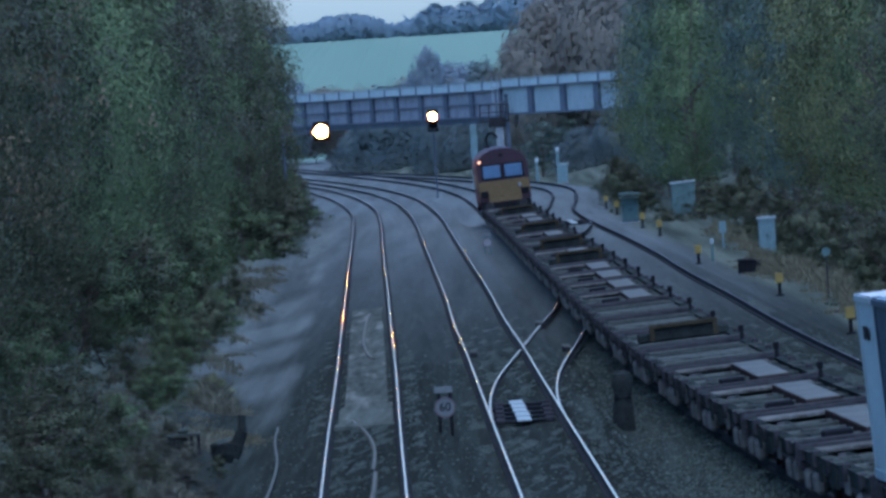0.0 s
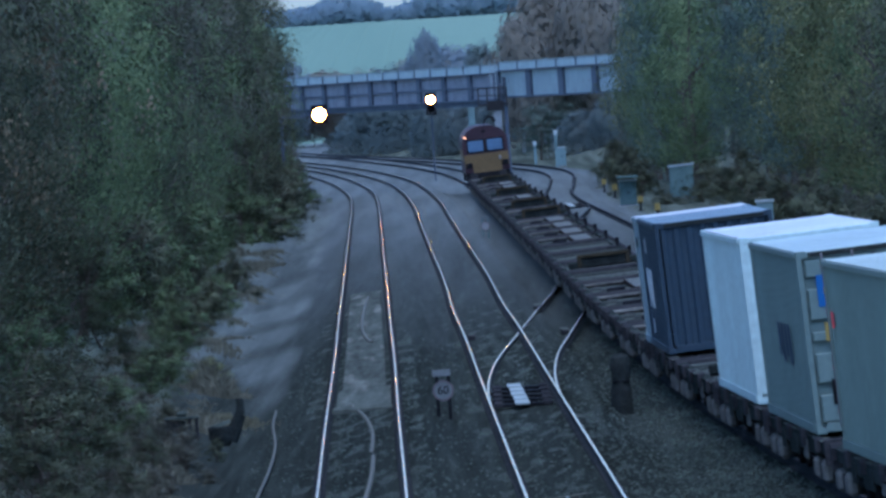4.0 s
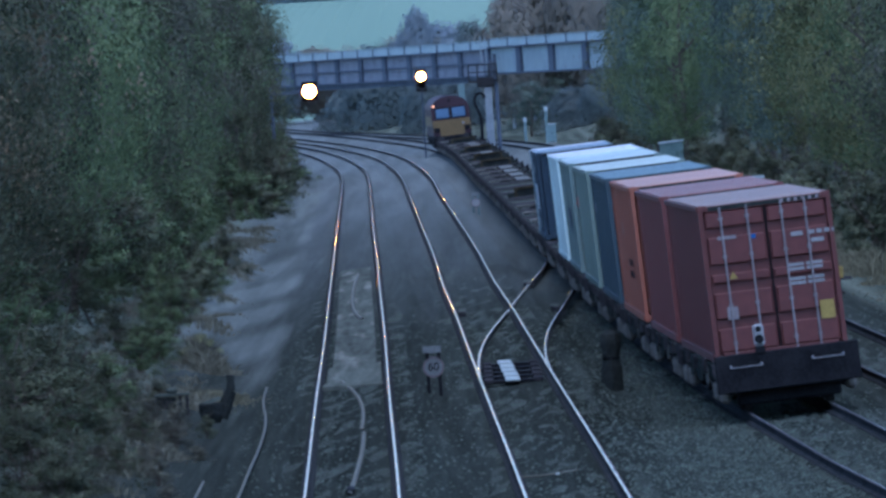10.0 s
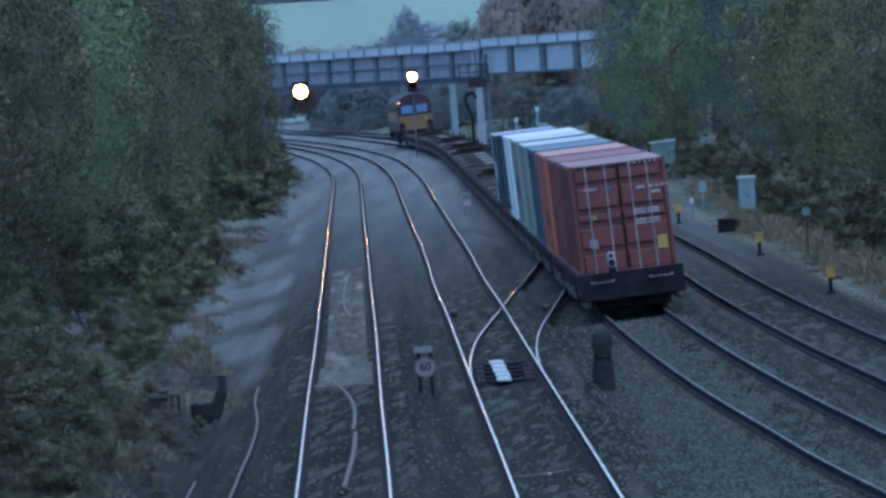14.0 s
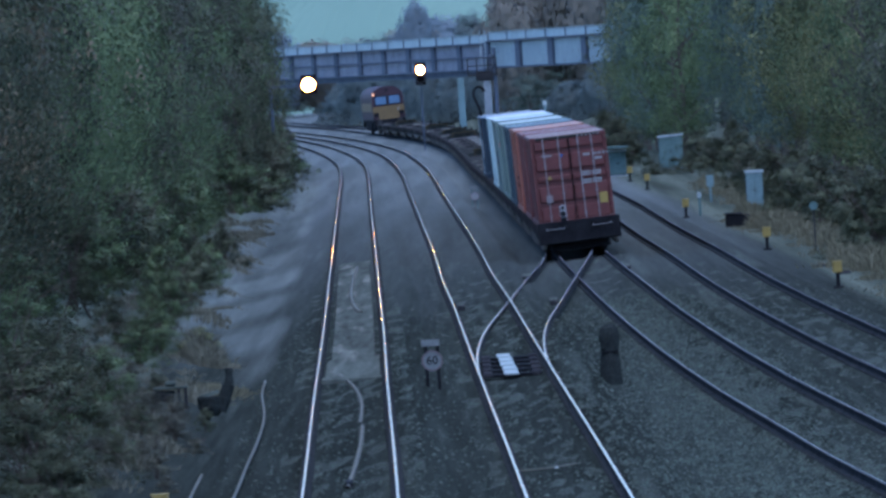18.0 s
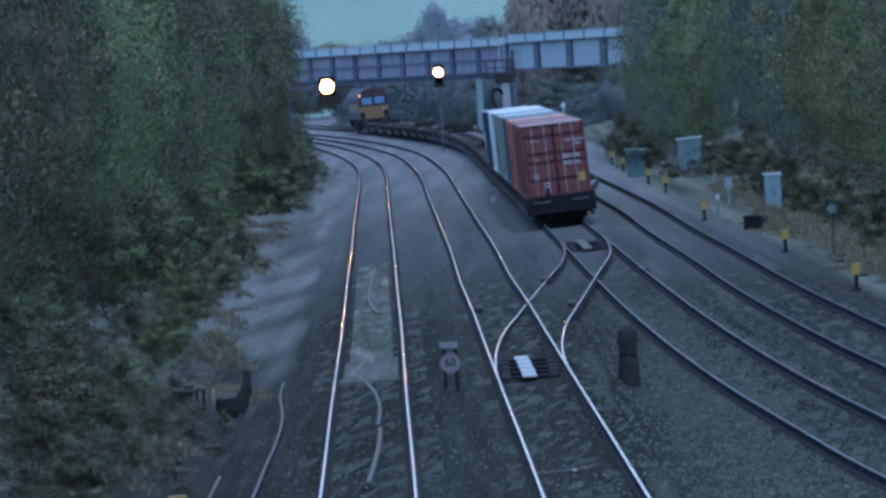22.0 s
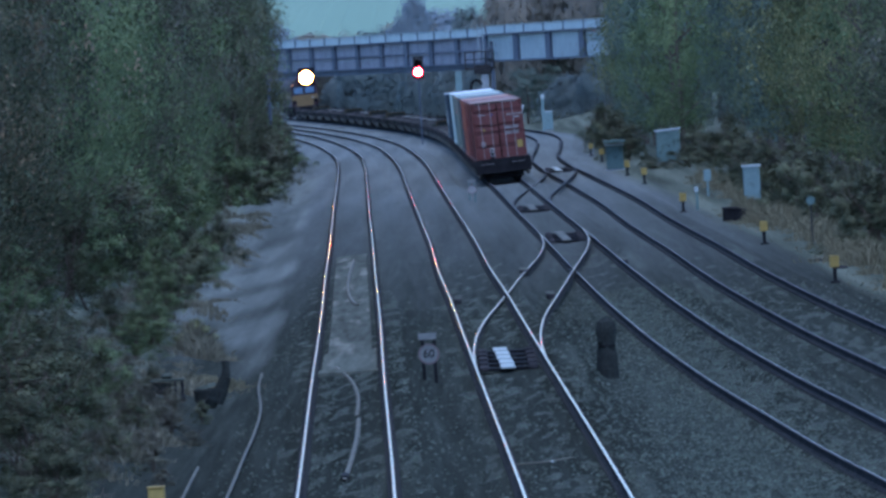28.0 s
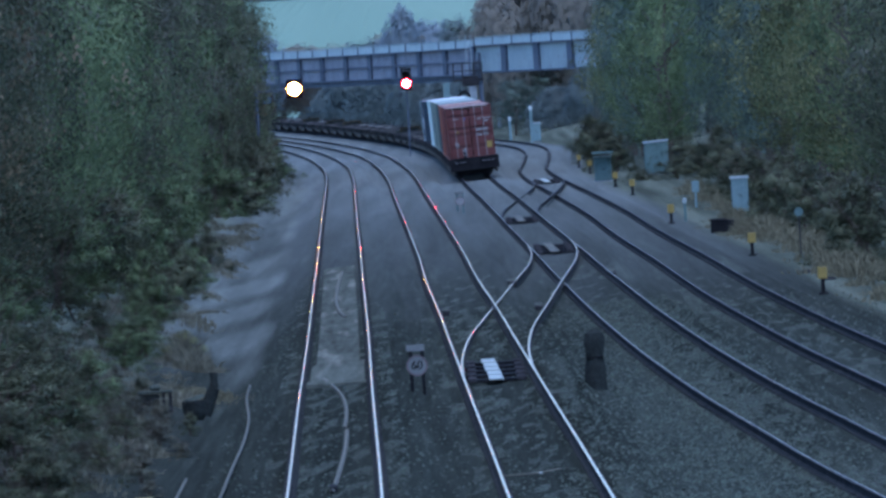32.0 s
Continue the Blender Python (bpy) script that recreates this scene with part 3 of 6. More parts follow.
def stems_mesh(name, seed, n=15):
    """Thin arching stems from one root, in a unit of the bush's height."""
    rng = random.Random(seed)
    bm = bmesh.new()
    for _ in range(n):
        a, lean = rng.uniform(0, math.tau), rng.uniform(0.05, 0.45)
        p = Vector((rng.uniform(-0.1, 0.1), rng.uniform(-0.1, 0.1), -0.05))
        top = rng.uniform(0.5, 1.1)
        for k in range(4):
            u = (k + 1) / 4
            q = Vector((math.cos(a) * lean * u * u * 1.3 + rng.uniform(-0.03, 0.03), math.sin(a) * lean * u * u * 1.3, top * u * (1.15 - 0.35 * u * lean * 2)))
            rod(bm, p, q, 0.012 * (1.1 - u * 0.8), 0.012 * (1.0 - u * 0.85), 4, False)
            if k > 1:
                rod(bm, q, q + Vector((rng.uniform(-0.2, 0.2), rng.uniform(-0.2, 0.2), rng.uniform(-0.02, 0.2))), 0.004, 0.002, 3, False)
            p = q
    me = bpy.data.meshes.new(name)
    bm.to_mesh(me)
    bm.free()
    me.materials.append(TWIG)
    return me


def round_crown(z):
    return np.sin(np.clip(z, 0, 1) * math.pi * 0.93 + 0.2) ** 0.6


def bush_crown(z):
    return np.clip(1 - z, 0.05, 1) ** 0.5


def column_crown(z):
    return np.clip(np.sin(np.clip(z, 0, 1) * math.pi * 0.9 + 0.28), 0.05, 1) ** 0.35 * 0.8


TRUNKS = [trunk_mesh("trunk", 10 + k) for k in range(3)]
BARE_TRUNKS = [trunk_mesh("trunk", 40 + k, 6, 6, 1.25) for k in range(2)]
MIST_TRUNKS = [trunk_mesh("trunk", 50 + k, 6, 6, 1.25, BARK_PALE) for k in range(2)]
STEMS = [stems_mesh("stems", 70 + k) for k in range(3)]
CROWNS = {}
SPRAYS = [leaf_mesh("sprays", LEAF_TAN, 2100, 0.0105, 91 + k, round_crown, 0.45, 0.6) for k in range(2)]
for word, leaf, shape, ragged, gap in (("green", LEAF_GREEN, round_crown, 0.4, 1.1), ("olive", LEAF_OLIVE, round_crown, 0.42, 1.1), ("brown", LEAF_BROWN, round_crown, 0.35, 0.8),
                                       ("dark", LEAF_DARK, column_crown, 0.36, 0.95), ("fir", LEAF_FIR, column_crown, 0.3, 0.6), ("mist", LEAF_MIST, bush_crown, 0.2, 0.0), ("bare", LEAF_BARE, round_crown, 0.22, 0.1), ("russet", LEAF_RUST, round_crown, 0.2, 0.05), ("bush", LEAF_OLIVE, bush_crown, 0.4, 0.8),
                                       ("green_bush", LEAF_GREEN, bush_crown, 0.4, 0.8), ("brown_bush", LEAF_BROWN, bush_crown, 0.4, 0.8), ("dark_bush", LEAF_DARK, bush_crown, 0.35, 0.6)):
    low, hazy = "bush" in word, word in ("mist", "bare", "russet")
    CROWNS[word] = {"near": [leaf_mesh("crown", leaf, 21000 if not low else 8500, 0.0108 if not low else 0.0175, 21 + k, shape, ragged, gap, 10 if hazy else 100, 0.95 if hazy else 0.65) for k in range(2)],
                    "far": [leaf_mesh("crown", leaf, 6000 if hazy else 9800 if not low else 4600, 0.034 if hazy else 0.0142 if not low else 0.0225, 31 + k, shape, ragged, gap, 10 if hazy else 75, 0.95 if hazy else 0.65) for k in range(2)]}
TREE_WORDS = {"green": "dull green leafy tree on the railway bank", "olive": "olive autumn tree on the railway bank", "brown": "half-bare brown autumn tree on the bank",
              "dark": "tall dark evergreen tree beside the line", "bush": "olive bramble bush on the railway bank", "green_bush": "dull green bush on the railway bank",
              "fir": "fir tree behind the lineside bank, blued for haze", "mist": "tree beyond the bridge, greyed for haze", "russet": "russet tree rising behind the bridge, paled for haze",
              "bare": "half-bare winter tree in the distance, paled for haze", "dark_bush": "dark evergreen shrub at the foot of the bank", "brown_bush": "withered brown bramble bush on the bank"}


def tree(kind, x, y, height, width, rng):
    low = "bush" in kind
    t = tagged(empty("bush" if low else "tree", x, y, float(ground_z(np.array(x), np.array(y))) - 0.1, rng.uniform(0, 360)), TREE_WORDS[kind], "bush" if low else "tree", "bushes on the banks" if low else "trees on the banks")
    k = new("woody_base" if low else "trunk", rng.choice(STEMS if low else TRUNKS if kind == "mist" else MIST_TRUNKS if kind in ("bare", "russet") else BARE_TRUNKS if kind in ("brown", "bare") else TRUNKS))
    k.parent, k.scale = t, ((width * 0.8, width * 0.8, height) if low else (width * 1.5, width * 1.5, height))
    c = new("crown", rng.choice(CROWNS[kind]["near" if y < 265 else "far"]))
    c.parent, c.scale = t, (width, width, height * (0.95 if low else 0.9))
    c.location.z = 0 if low or kind == "mist" else height * 0.1
    if kind in ("dark", "olive", "brown") and y < 250:
        c = new("withered_sprays", rng.choice(SPRAYS))
        c.parent, c.scale = t, (width * 1.02, width * 1.02, height * 0.9)
        c.location.z = height * 0.1
        tagged(c, "tan withered leaf sprays")
    return t


def plant_left():
    rng = random.Random(5)
    y = 150.0
    while y < 612:
        edge = -8.2 - max(0, y - 240) * 0.005
        mixed = ["dark", "dark", "brown"] if y < 190 else ["brown", "dark", "brown"] if y < 225 else ["brown", "dark", "green", "green"] if y < 252 else ["green", "green", "dark", "green"] if y < 325 else ["brown", "green", "brown", "dark"] if y < 450 else ["brown", "dark", "green"]
        w = rng.uniform(5.0, 7.0)
        tree(rng.choice(mixed), edge - w * 0.5 + 0.7 - rng.uniform(0, 2.2), y, rng.uniform(9.5, 13), w, rng)
        if rng.random() < 0.8:
            tree(rng.choice(["green_bush", "dark_bush"] if y > 290 else ["green_bush", "dark_bush", "green_bush", "dark_bush"]), edge + rng.uniform(-1.2, 0.3) - (1.3 if y < 430 else 0.2), y + 2, rng.uniform(1.4, 3.2), rng.uniform(2.2, 3.8), rng)
        if y > 420 and rng.random() < 0.35:
            tree(rng.choice(["green", "brown", "olive"]), edge - 8 - rng.uniform(0, 3), y + 2, rng.uniform(11, 14), rng.uniform(6, 8), rng)
        y += rng.uniform(5.0, 7.5)
    # tall dark trees close the far end of the bank
    for x, y, h, w in ((-10.1, 470, 11.6, 4.4), (-10.5, 528, 12.6, 4.6), (-11.0, 585, 13.2, 5.0), (-12.5, 600, 14.0, 5.5)):
        tree("dark", x, y, h, w, rng)
    # low withered growth along the foot of the bank
    for _ in range(34):
        y = rng.uniform(150, 212)
        tree(rng.choice(["brown_bush", "brown_bush", "dark_bush"]), -5.0 - rng.uniform(0, 2.2), y, rng.uniform(0.35, 0.8), rng.uniform(0.5, 1.0), rng)
    tree("bush", -6.2, 232, 0.9, 1.3, rng)
    for x, y, h, w in ((-6.3, 150, 1.3, 1.8), (-6.9, 155, 1.8, 2.2), (-7.3, 163, 2.4, 2.8), (-6.6, 160, 1.0, 1.6), (-7.4, 171, 2.6, 2.6), (-7.1, 178, 1.6, 2.2), (-5.7, 147, 0.6, 1.2), (-7.6, 187, 2.2, 2.4)):
        tree("dark_bush", x, y, h, w, rng)
    for _ in range(26):
        y = rng.uniform(158, 330)
        tree(rng.choice(["dark_bush", "green_bush", "green_bush"]), -7.2 - rng.uniform(0, 1.6) - max(0, y - 240) * 0.004, y, rng.uniform(0.8, 1.7), rng.uniform(1.0, 2.0), rng)


def plant_right():
    rng = random.Random(9)
    y = 240.0
    while y < 660:
        edge = 12.9 if y < 535 else 9.4
        kind = rng.choice(["dark", "dark", "brown"] if y < 345 else ["olive", "olive", "green"] if y < 450 else ["fir", "green", "fir"] if y < 600 else ["olive", "fir"])
        w = rng.uniform(5.5, 7.5)
        tree(kind, edge + w * 0.5 - 0.4 + rng.uniform(0, 1.0), y, rng.uniform(9.5, 14), w, rng)
        if rng.random() < 0.6:
            tree(rng.choice(["dark_bush", "dark_bush"]), edge + rng.uniform(-0.2, 0.9), y + 2, rng.uniform(1.2, 2.8), rng.uniform(2.2, 3.4), rng)
        if y > 360 and rng.random() < 0.4:
            tree(rng.choice(["fir", "brown", "fir"]), edge + 8 + rng.uniform(0, 4), y + 3, rng.uniform(12, 16), rng.uniform(6, 9), rng)
        y += rng.uniform(6.0, 9.0)
    for x, y, h, w in ((12.3, 508, 1.4, 2.2), (12.0, 498, 1.1, 2.0), (10.2, 500, 0.9, 1.6), (12.1, 372, 0.8, 1.6), (11.4, 356, 0.7, 1.5)):
        tree("dark_bush", x, y, h * 0.8, w * 1.3, rng)


def plant_middle():
    rng = random.Random(14)
    rows = ((795, 6.5, 17, 3.2, 3, 5, 5), (855, 7, 20, 4.6, 4, 7, 6), (905, -6, 22, 4.4, 4.5, 7.5, 7), (985, -24, 24, 4.8, 5, 9, 8), (1160, -30, 28, 6.5, 6, 10, 10))
    for y, x0, x1, step, h0, h1, w in rows:
        x = x0
        step *= 0.62
        while x < x1:
            if y < 1100 and TRACK["A"](y) - 5.5 < x < max(TRACK["C"](y), TRACK["D"](y)) + 5.0:
                x += 1.0
                continue
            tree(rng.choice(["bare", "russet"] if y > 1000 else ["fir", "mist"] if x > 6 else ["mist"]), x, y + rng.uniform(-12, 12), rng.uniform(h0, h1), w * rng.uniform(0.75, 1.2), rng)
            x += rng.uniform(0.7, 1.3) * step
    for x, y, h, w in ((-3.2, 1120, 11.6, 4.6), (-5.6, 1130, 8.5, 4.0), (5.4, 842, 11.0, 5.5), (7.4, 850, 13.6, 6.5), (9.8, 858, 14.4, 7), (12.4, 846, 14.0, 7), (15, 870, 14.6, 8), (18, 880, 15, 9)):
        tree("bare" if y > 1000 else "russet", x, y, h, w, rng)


def far_woods():
    """The wood along the hill's brow, a mass that nobody could count."""
    rng = np.random.default_rng(4)
    pts, mids = [], []
    brow = line(((-160, 6), (-60, 5.2), (-46, 5.0), (-36, 6.4), (-28, 8.0), (-21, 5.0), (-16, 3.8), (-10, 6.4), (-4, 8.8), (6, 8.4), (14, 10.5), (40, 12), (160, 12)))
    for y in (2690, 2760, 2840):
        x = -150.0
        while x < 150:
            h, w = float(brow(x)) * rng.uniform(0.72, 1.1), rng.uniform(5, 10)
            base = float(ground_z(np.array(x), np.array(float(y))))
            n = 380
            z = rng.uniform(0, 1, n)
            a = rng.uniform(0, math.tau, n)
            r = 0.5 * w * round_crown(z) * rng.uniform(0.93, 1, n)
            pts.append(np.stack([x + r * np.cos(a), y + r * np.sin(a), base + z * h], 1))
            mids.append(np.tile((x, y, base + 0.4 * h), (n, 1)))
            x += rng.uniform(2.6, 5.2)
    p, mid = np.concatenate(pts), np.concatenate(mids)
    n = len(p)
    way = (p - mid) / np.linalg.norm(p - mid, axis=1)[:, None]
    v = rng.normal(0, 0.95, (n, 3, 3))
    v = p[:, None, :] + v - 0.9 * np.einsum("ijk,ik->ij", v, way)[:, :, None] * way[:, None, :]
    out, across = crown_normals(v, p - mid, p - mid, 0.2)
    v = np.where((across < 0)[:, None, None], v[:, ::-1], v).reshape(-1, 3)
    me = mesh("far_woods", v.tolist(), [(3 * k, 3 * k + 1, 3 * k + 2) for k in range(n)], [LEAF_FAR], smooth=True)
    me.normals_split_custom_set_from_vertices(np.repeat(out, 3, 0).tolist())
    return tagged(new("far_woods", me), "bare woodland along the brow of the hill, coloured pale for haze", "woodland", kind="stuff")


plant_left()
plant_right()
plant_middle()
far_woods()


# ---- the bridge beyond the junction ----
def make_bridge():
    b = tagged(empty("railway_bridge", 3.25, 716, 0), "long plate-girder railway bridge with a pale parapet", "bridge")
    inv = b.matrix_basis.inverted()

    def put(ob, x0, y0, x1, y1):
        ob.matrix_basis = inv @ pose(x0, y0, 0, 0, 0, math.degrees(math.atan2(y1 - y0, x1 - x0)))
        return ob

    def span(x0, y0, x1, y1, z0, z1, bay, rail, plate, label, wide):
        """One girder between two points of the plan, seen on its -y side, and the parapet over it."""
        L = math.hypot(x1 - x0, y1 - y0)
        n = max(2, round(L / bay))
        for k in range(n):
            u0, u1 = L * k / n, L * (k + 1) / n
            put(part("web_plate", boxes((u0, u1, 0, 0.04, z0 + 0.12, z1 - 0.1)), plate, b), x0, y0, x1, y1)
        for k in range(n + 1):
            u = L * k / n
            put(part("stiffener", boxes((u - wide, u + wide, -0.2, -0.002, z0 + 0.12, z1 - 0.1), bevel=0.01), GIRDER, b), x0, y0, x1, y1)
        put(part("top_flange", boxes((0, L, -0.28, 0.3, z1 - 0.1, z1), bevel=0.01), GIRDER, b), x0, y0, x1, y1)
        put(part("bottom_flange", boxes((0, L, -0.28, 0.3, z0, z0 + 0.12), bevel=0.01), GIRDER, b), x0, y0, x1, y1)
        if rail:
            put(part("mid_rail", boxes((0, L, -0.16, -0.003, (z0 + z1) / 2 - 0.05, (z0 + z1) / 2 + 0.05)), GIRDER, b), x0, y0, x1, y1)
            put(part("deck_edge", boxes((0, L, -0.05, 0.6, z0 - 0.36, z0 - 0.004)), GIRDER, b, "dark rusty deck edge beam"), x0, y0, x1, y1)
        m = max(3, round(L / (bay * 0.62)))
        for k in range(m):
            u0, u1 = L * k / m, L * (k + 1) / m
            put(part("parapet_panel", boxes((u0 + 0.12, u1 - 0.12, 0.06, 0.1, z1 + 0.03, z1 + 0.52)), PARAPET, b), x0, y0, x1, y1)
            put(part("parapet_post", boxes((u0 - 0.1, u0 + 0.1, 0.0, 0.12, z1, z1 + 0.62), bevel=0.01), GIRDER, b), x0, y0, x1, y1)
        put(part("handrail", boxes((0, L, 0.02, 0.12, z1 + 0.56, z1 + 0.62)), PARAPET, b, "pale top rail"), x0, y0, x1, y1)

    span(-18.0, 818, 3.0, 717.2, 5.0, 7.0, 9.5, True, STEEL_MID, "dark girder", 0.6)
    span(3.1, 716.8, 9.6, 676, 5.15, 7.15, 12.5, False, STEEL_GREY, "grey girder", 1.0)
    span(9.6, 676, 16, 636, 5.15, 7.15, 12.5, False, STEEL_GREY, "grey girder", 1.0)
    bm = bmesh.new()
    box(bm, -2.53, -2.03, 19, 20, -0.6, 4.55, 0.03)
    part("pier", bm, CAB_GREY, b, "slim concrete pier")
    bm = bmesh.new()
    box(bm, -0.68, -0.12, -1.6, -0.7, -0.6, 4.3, 0.03)
    part("pier", bm, CONCRETE, b, "pale concrete pier")
    part("bearing", boxes((-1.15, 0.35, -1.7, -0.6, 4.3, 4.98), bevel=0.04), STEEL_DARK, b, "dark bearing block on the pier")
    bm = bmesh.new()
    box(bm, 7.5, 14.5, -52, -46, -0.6, 5.1, 0.05)
    part("abutment", bm, PAN, b, "overgrown concrete abutment")
    return b


make_bridge()


def signal_gantry():
    """The pale upright with a ladder and a cable loop in front of the girder's joint."""
    g = tagged(empty("signal_post", 2.35, 712.0, -0.24), "tall dark signal post with a ladder and cable loop", "signal post")
    bm = bmesh.new()
    rod(bm, (1.1, 0, 0), (1.1, 0, 6.9), 0.15, 0.13, 10)
    part("post", bm, GIRDER, g)
    for x in (0.15, 0.5):
        bm = bmesh.new()
        rod(bm, (x, 0.1, 5.4), (x, 0.1, 8.2), 0.035, 0.035, 6)
        part("ladder_rail", bm, STEEL_GREY, g)
    for k in range(7):
        bm = bmesh.new()
        rod(bm, (0.15, 0.1, 5.5 + k * 0.38), (0.5, 0.1, 5.5 + k * 0.38), 0.02, 0.02, 5)
        part("rung", bm, STEEL_MID, g)
    bm = bmesh.new()
    pts = [Vector((-0.15 + 0.4 * math.cos(a), 0, 3.6 + 0.55 * math.sin(a))) for a in np.linspace(0.3, 3.9, 10)] + [Vector((-0.12, 0, 2.4)), Vector((-0.12, 0, 0))]
    for p, q in zip(pts, pts[1:]):
        rod(bm, p, q, 0.12, 0.12, 6)
    part("cable_loop", bm, BLACK, g, "thick black cable loop")
    part("platform", boxes((-0.9, 1.3, -0.35, 0.35, 4.9, 5.05)), STEEL_DARK, g)
    for x in (-0.85, -0.2, 0.62, 1.2):
        part("guard_post", boxes((x - 0.05, x + 0.05, -0.33, -0.25, 5.05, 6.2)), STEEL_DARK, g)
    for z in (5.6, 6.14):
        part("guard_rail", boxes((-0.9, 1.25, -0.34, -0.28, z, z + 0.07)), STEEL_DARK, g)
    part("cabinet", boxes((0.62, 0.95, -0.2, 0.2, 5.4, 6.4), bevel=0.02), GIRDER, g)
    return g


signal_gantry()


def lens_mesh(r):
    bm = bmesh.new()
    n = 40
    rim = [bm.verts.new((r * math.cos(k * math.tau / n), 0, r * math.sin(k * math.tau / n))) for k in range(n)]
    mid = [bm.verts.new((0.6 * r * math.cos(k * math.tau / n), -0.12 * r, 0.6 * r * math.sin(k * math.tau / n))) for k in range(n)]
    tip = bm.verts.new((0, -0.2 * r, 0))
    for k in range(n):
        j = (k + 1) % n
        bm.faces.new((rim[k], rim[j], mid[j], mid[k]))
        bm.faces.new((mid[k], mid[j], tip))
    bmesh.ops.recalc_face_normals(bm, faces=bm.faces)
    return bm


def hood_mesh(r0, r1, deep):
    """A hood flared round a lens, open to the front; its depth holds in stray light."""
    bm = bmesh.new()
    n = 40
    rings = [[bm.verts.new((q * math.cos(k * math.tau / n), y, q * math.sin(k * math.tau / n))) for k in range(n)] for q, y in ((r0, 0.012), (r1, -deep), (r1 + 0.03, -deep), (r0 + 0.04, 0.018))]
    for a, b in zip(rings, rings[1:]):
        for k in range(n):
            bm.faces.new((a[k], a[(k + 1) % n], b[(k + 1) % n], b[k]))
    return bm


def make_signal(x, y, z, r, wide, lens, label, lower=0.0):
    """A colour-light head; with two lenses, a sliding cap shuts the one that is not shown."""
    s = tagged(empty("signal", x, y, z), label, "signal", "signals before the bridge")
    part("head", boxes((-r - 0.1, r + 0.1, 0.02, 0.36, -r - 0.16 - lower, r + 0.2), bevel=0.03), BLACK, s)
    part("lens", lens_mesh(r), lens, s, "yellow lit lens enlarged for its glare")
    # hoods added a metre deep, to keep lamp light off the girder
    part("hood", hood_mesh(r + 0.02, wide, 1.0), HOOD, s, "deep hood added to hold in stray light")
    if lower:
        low = part("lens", lens_mesh(r), LAMP_RED, s, "red lit lens enlarged for its glare")
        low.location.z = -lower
        hood = part("hood", hood_mesh(r + 0.02, wide, 1.0), HOOD, s, "deep hood added to hold in stray light")
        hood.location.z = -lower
        # added cap hides one lens, since both glow all the time
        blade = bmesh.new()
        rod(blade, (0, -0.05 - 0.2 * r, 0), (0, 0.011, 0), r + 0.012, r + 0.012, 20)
        return s, part("shutter", blade, BLACK, s, "black cap added to hide the unlit lens")
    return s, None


# lens radii exceed life size to stand for the lamps' glare
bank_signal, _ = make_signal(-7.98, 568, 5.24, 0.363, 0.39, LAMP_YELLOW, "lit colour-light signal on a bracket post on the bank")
bm = bmesh.new()
rod(bm, (-2.2, 0.25, float(ground_z(np.array(-10.2), np.array(568.0))) - 5.34), (-2.2, 0.25, 0.5), 0.11, 0.09, 10)
part("post", bm, GIRDER, bank_signal)
part("arm", boxes((-2.3, 0.0, 0.18, 0.3, -0.1, 0.02), bevel=0.01), GIRDER, bank_signal)
bm = bmesh.new()
rod(bm, (-2.2, 0.25, 0.45), (-0.5, 0.25, 0.05), 0.03, 0.03, 6)
part("stay", bm, GIRDER, bank_signal)
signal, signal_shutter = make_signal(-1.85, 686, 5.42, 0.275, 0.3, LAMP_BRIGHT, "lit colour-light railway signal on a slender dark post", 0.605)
bm = bmesh.new()
rod(bm, (0, 0.2, float(ground_z(np.array(-1.85), np.array(686.0))) - 5.5), (0, 0.2, -1.0), 0.055, 0.05, 8)
part("post", bm, GIRDER, signal)


# ---- the train ----
REAR = line(((-2, -31), (0, 5.3), (3.5, 67.8), (5.5, 102.5), (7, 128.3), (9, 163.4), (12, 216), (14.5, 259.3), (16.5, 293), (19, 333), (21.5, 371), (23.5, 403.5), (25.5, 437), (28, 473), (30, 502), (32, 532), (33, 547)))
PITCH = 15.7
DECK = 0.93


def on_line(y, side=0.0):
    a, b = float(TRACK["C"](y - 6)), float(TRACK["C"](y + 6))
    return pose((a + b) / 2 + side, y, 0.045, 0, -math.degrees(CANT), 0) @ pose(0, 0, 0, 0, 0, math.degrees(math.atan2(a - b, 12)))


def paint(word, c, rust=0.66):
    return mat(word + "_container_paint", tuple(v * 0.78 for v in c), tuple(min(1, v * 1.12) for v in c), 0.55, 0, 0.35, 7, 0.05, 0, 0.35, tuple(v * 0.45 + 0.02 for v in c), rust)


def corrugated(along, length, z0, z1, offset, depth=0.036, pitch=0.278):
    """A wall of upright folds: along 'y' for sides at x=offset, along 'x' for ends at y=offset; the sign of offset says which way is out."""
    bm = bmesh.new()
    out = 1 if offset > 0 else -1
    n = max(3, round(length / pitch))
    prof = []
    for k in range(n):
        u = -length / 2 + length * k / n
        w = length / n
        prof += [(u, 0), (u + 0.3 * w, 0), (u + 0.5 * w, -depth), (u + 0.8 * w, -depth)]
    prof.append((length / 2, 0))
    lo, hi = [], []
    for u, d in prof:
        p = (offset + out * d, u) if along == "y" else (u, offset + out * d)
        lo.append(bm.verts.new((*p, z0)))
        hi.append(bm.verts.new((*p, z1)))
    for k in range(len(prof) - 1):
        bm.faces.new((lo[k], lo[k + 1], hi[k + 1], hi[k]))
    bmesh.ops.recalc_face_normals(bm, faces=bm.faces)
    return bm


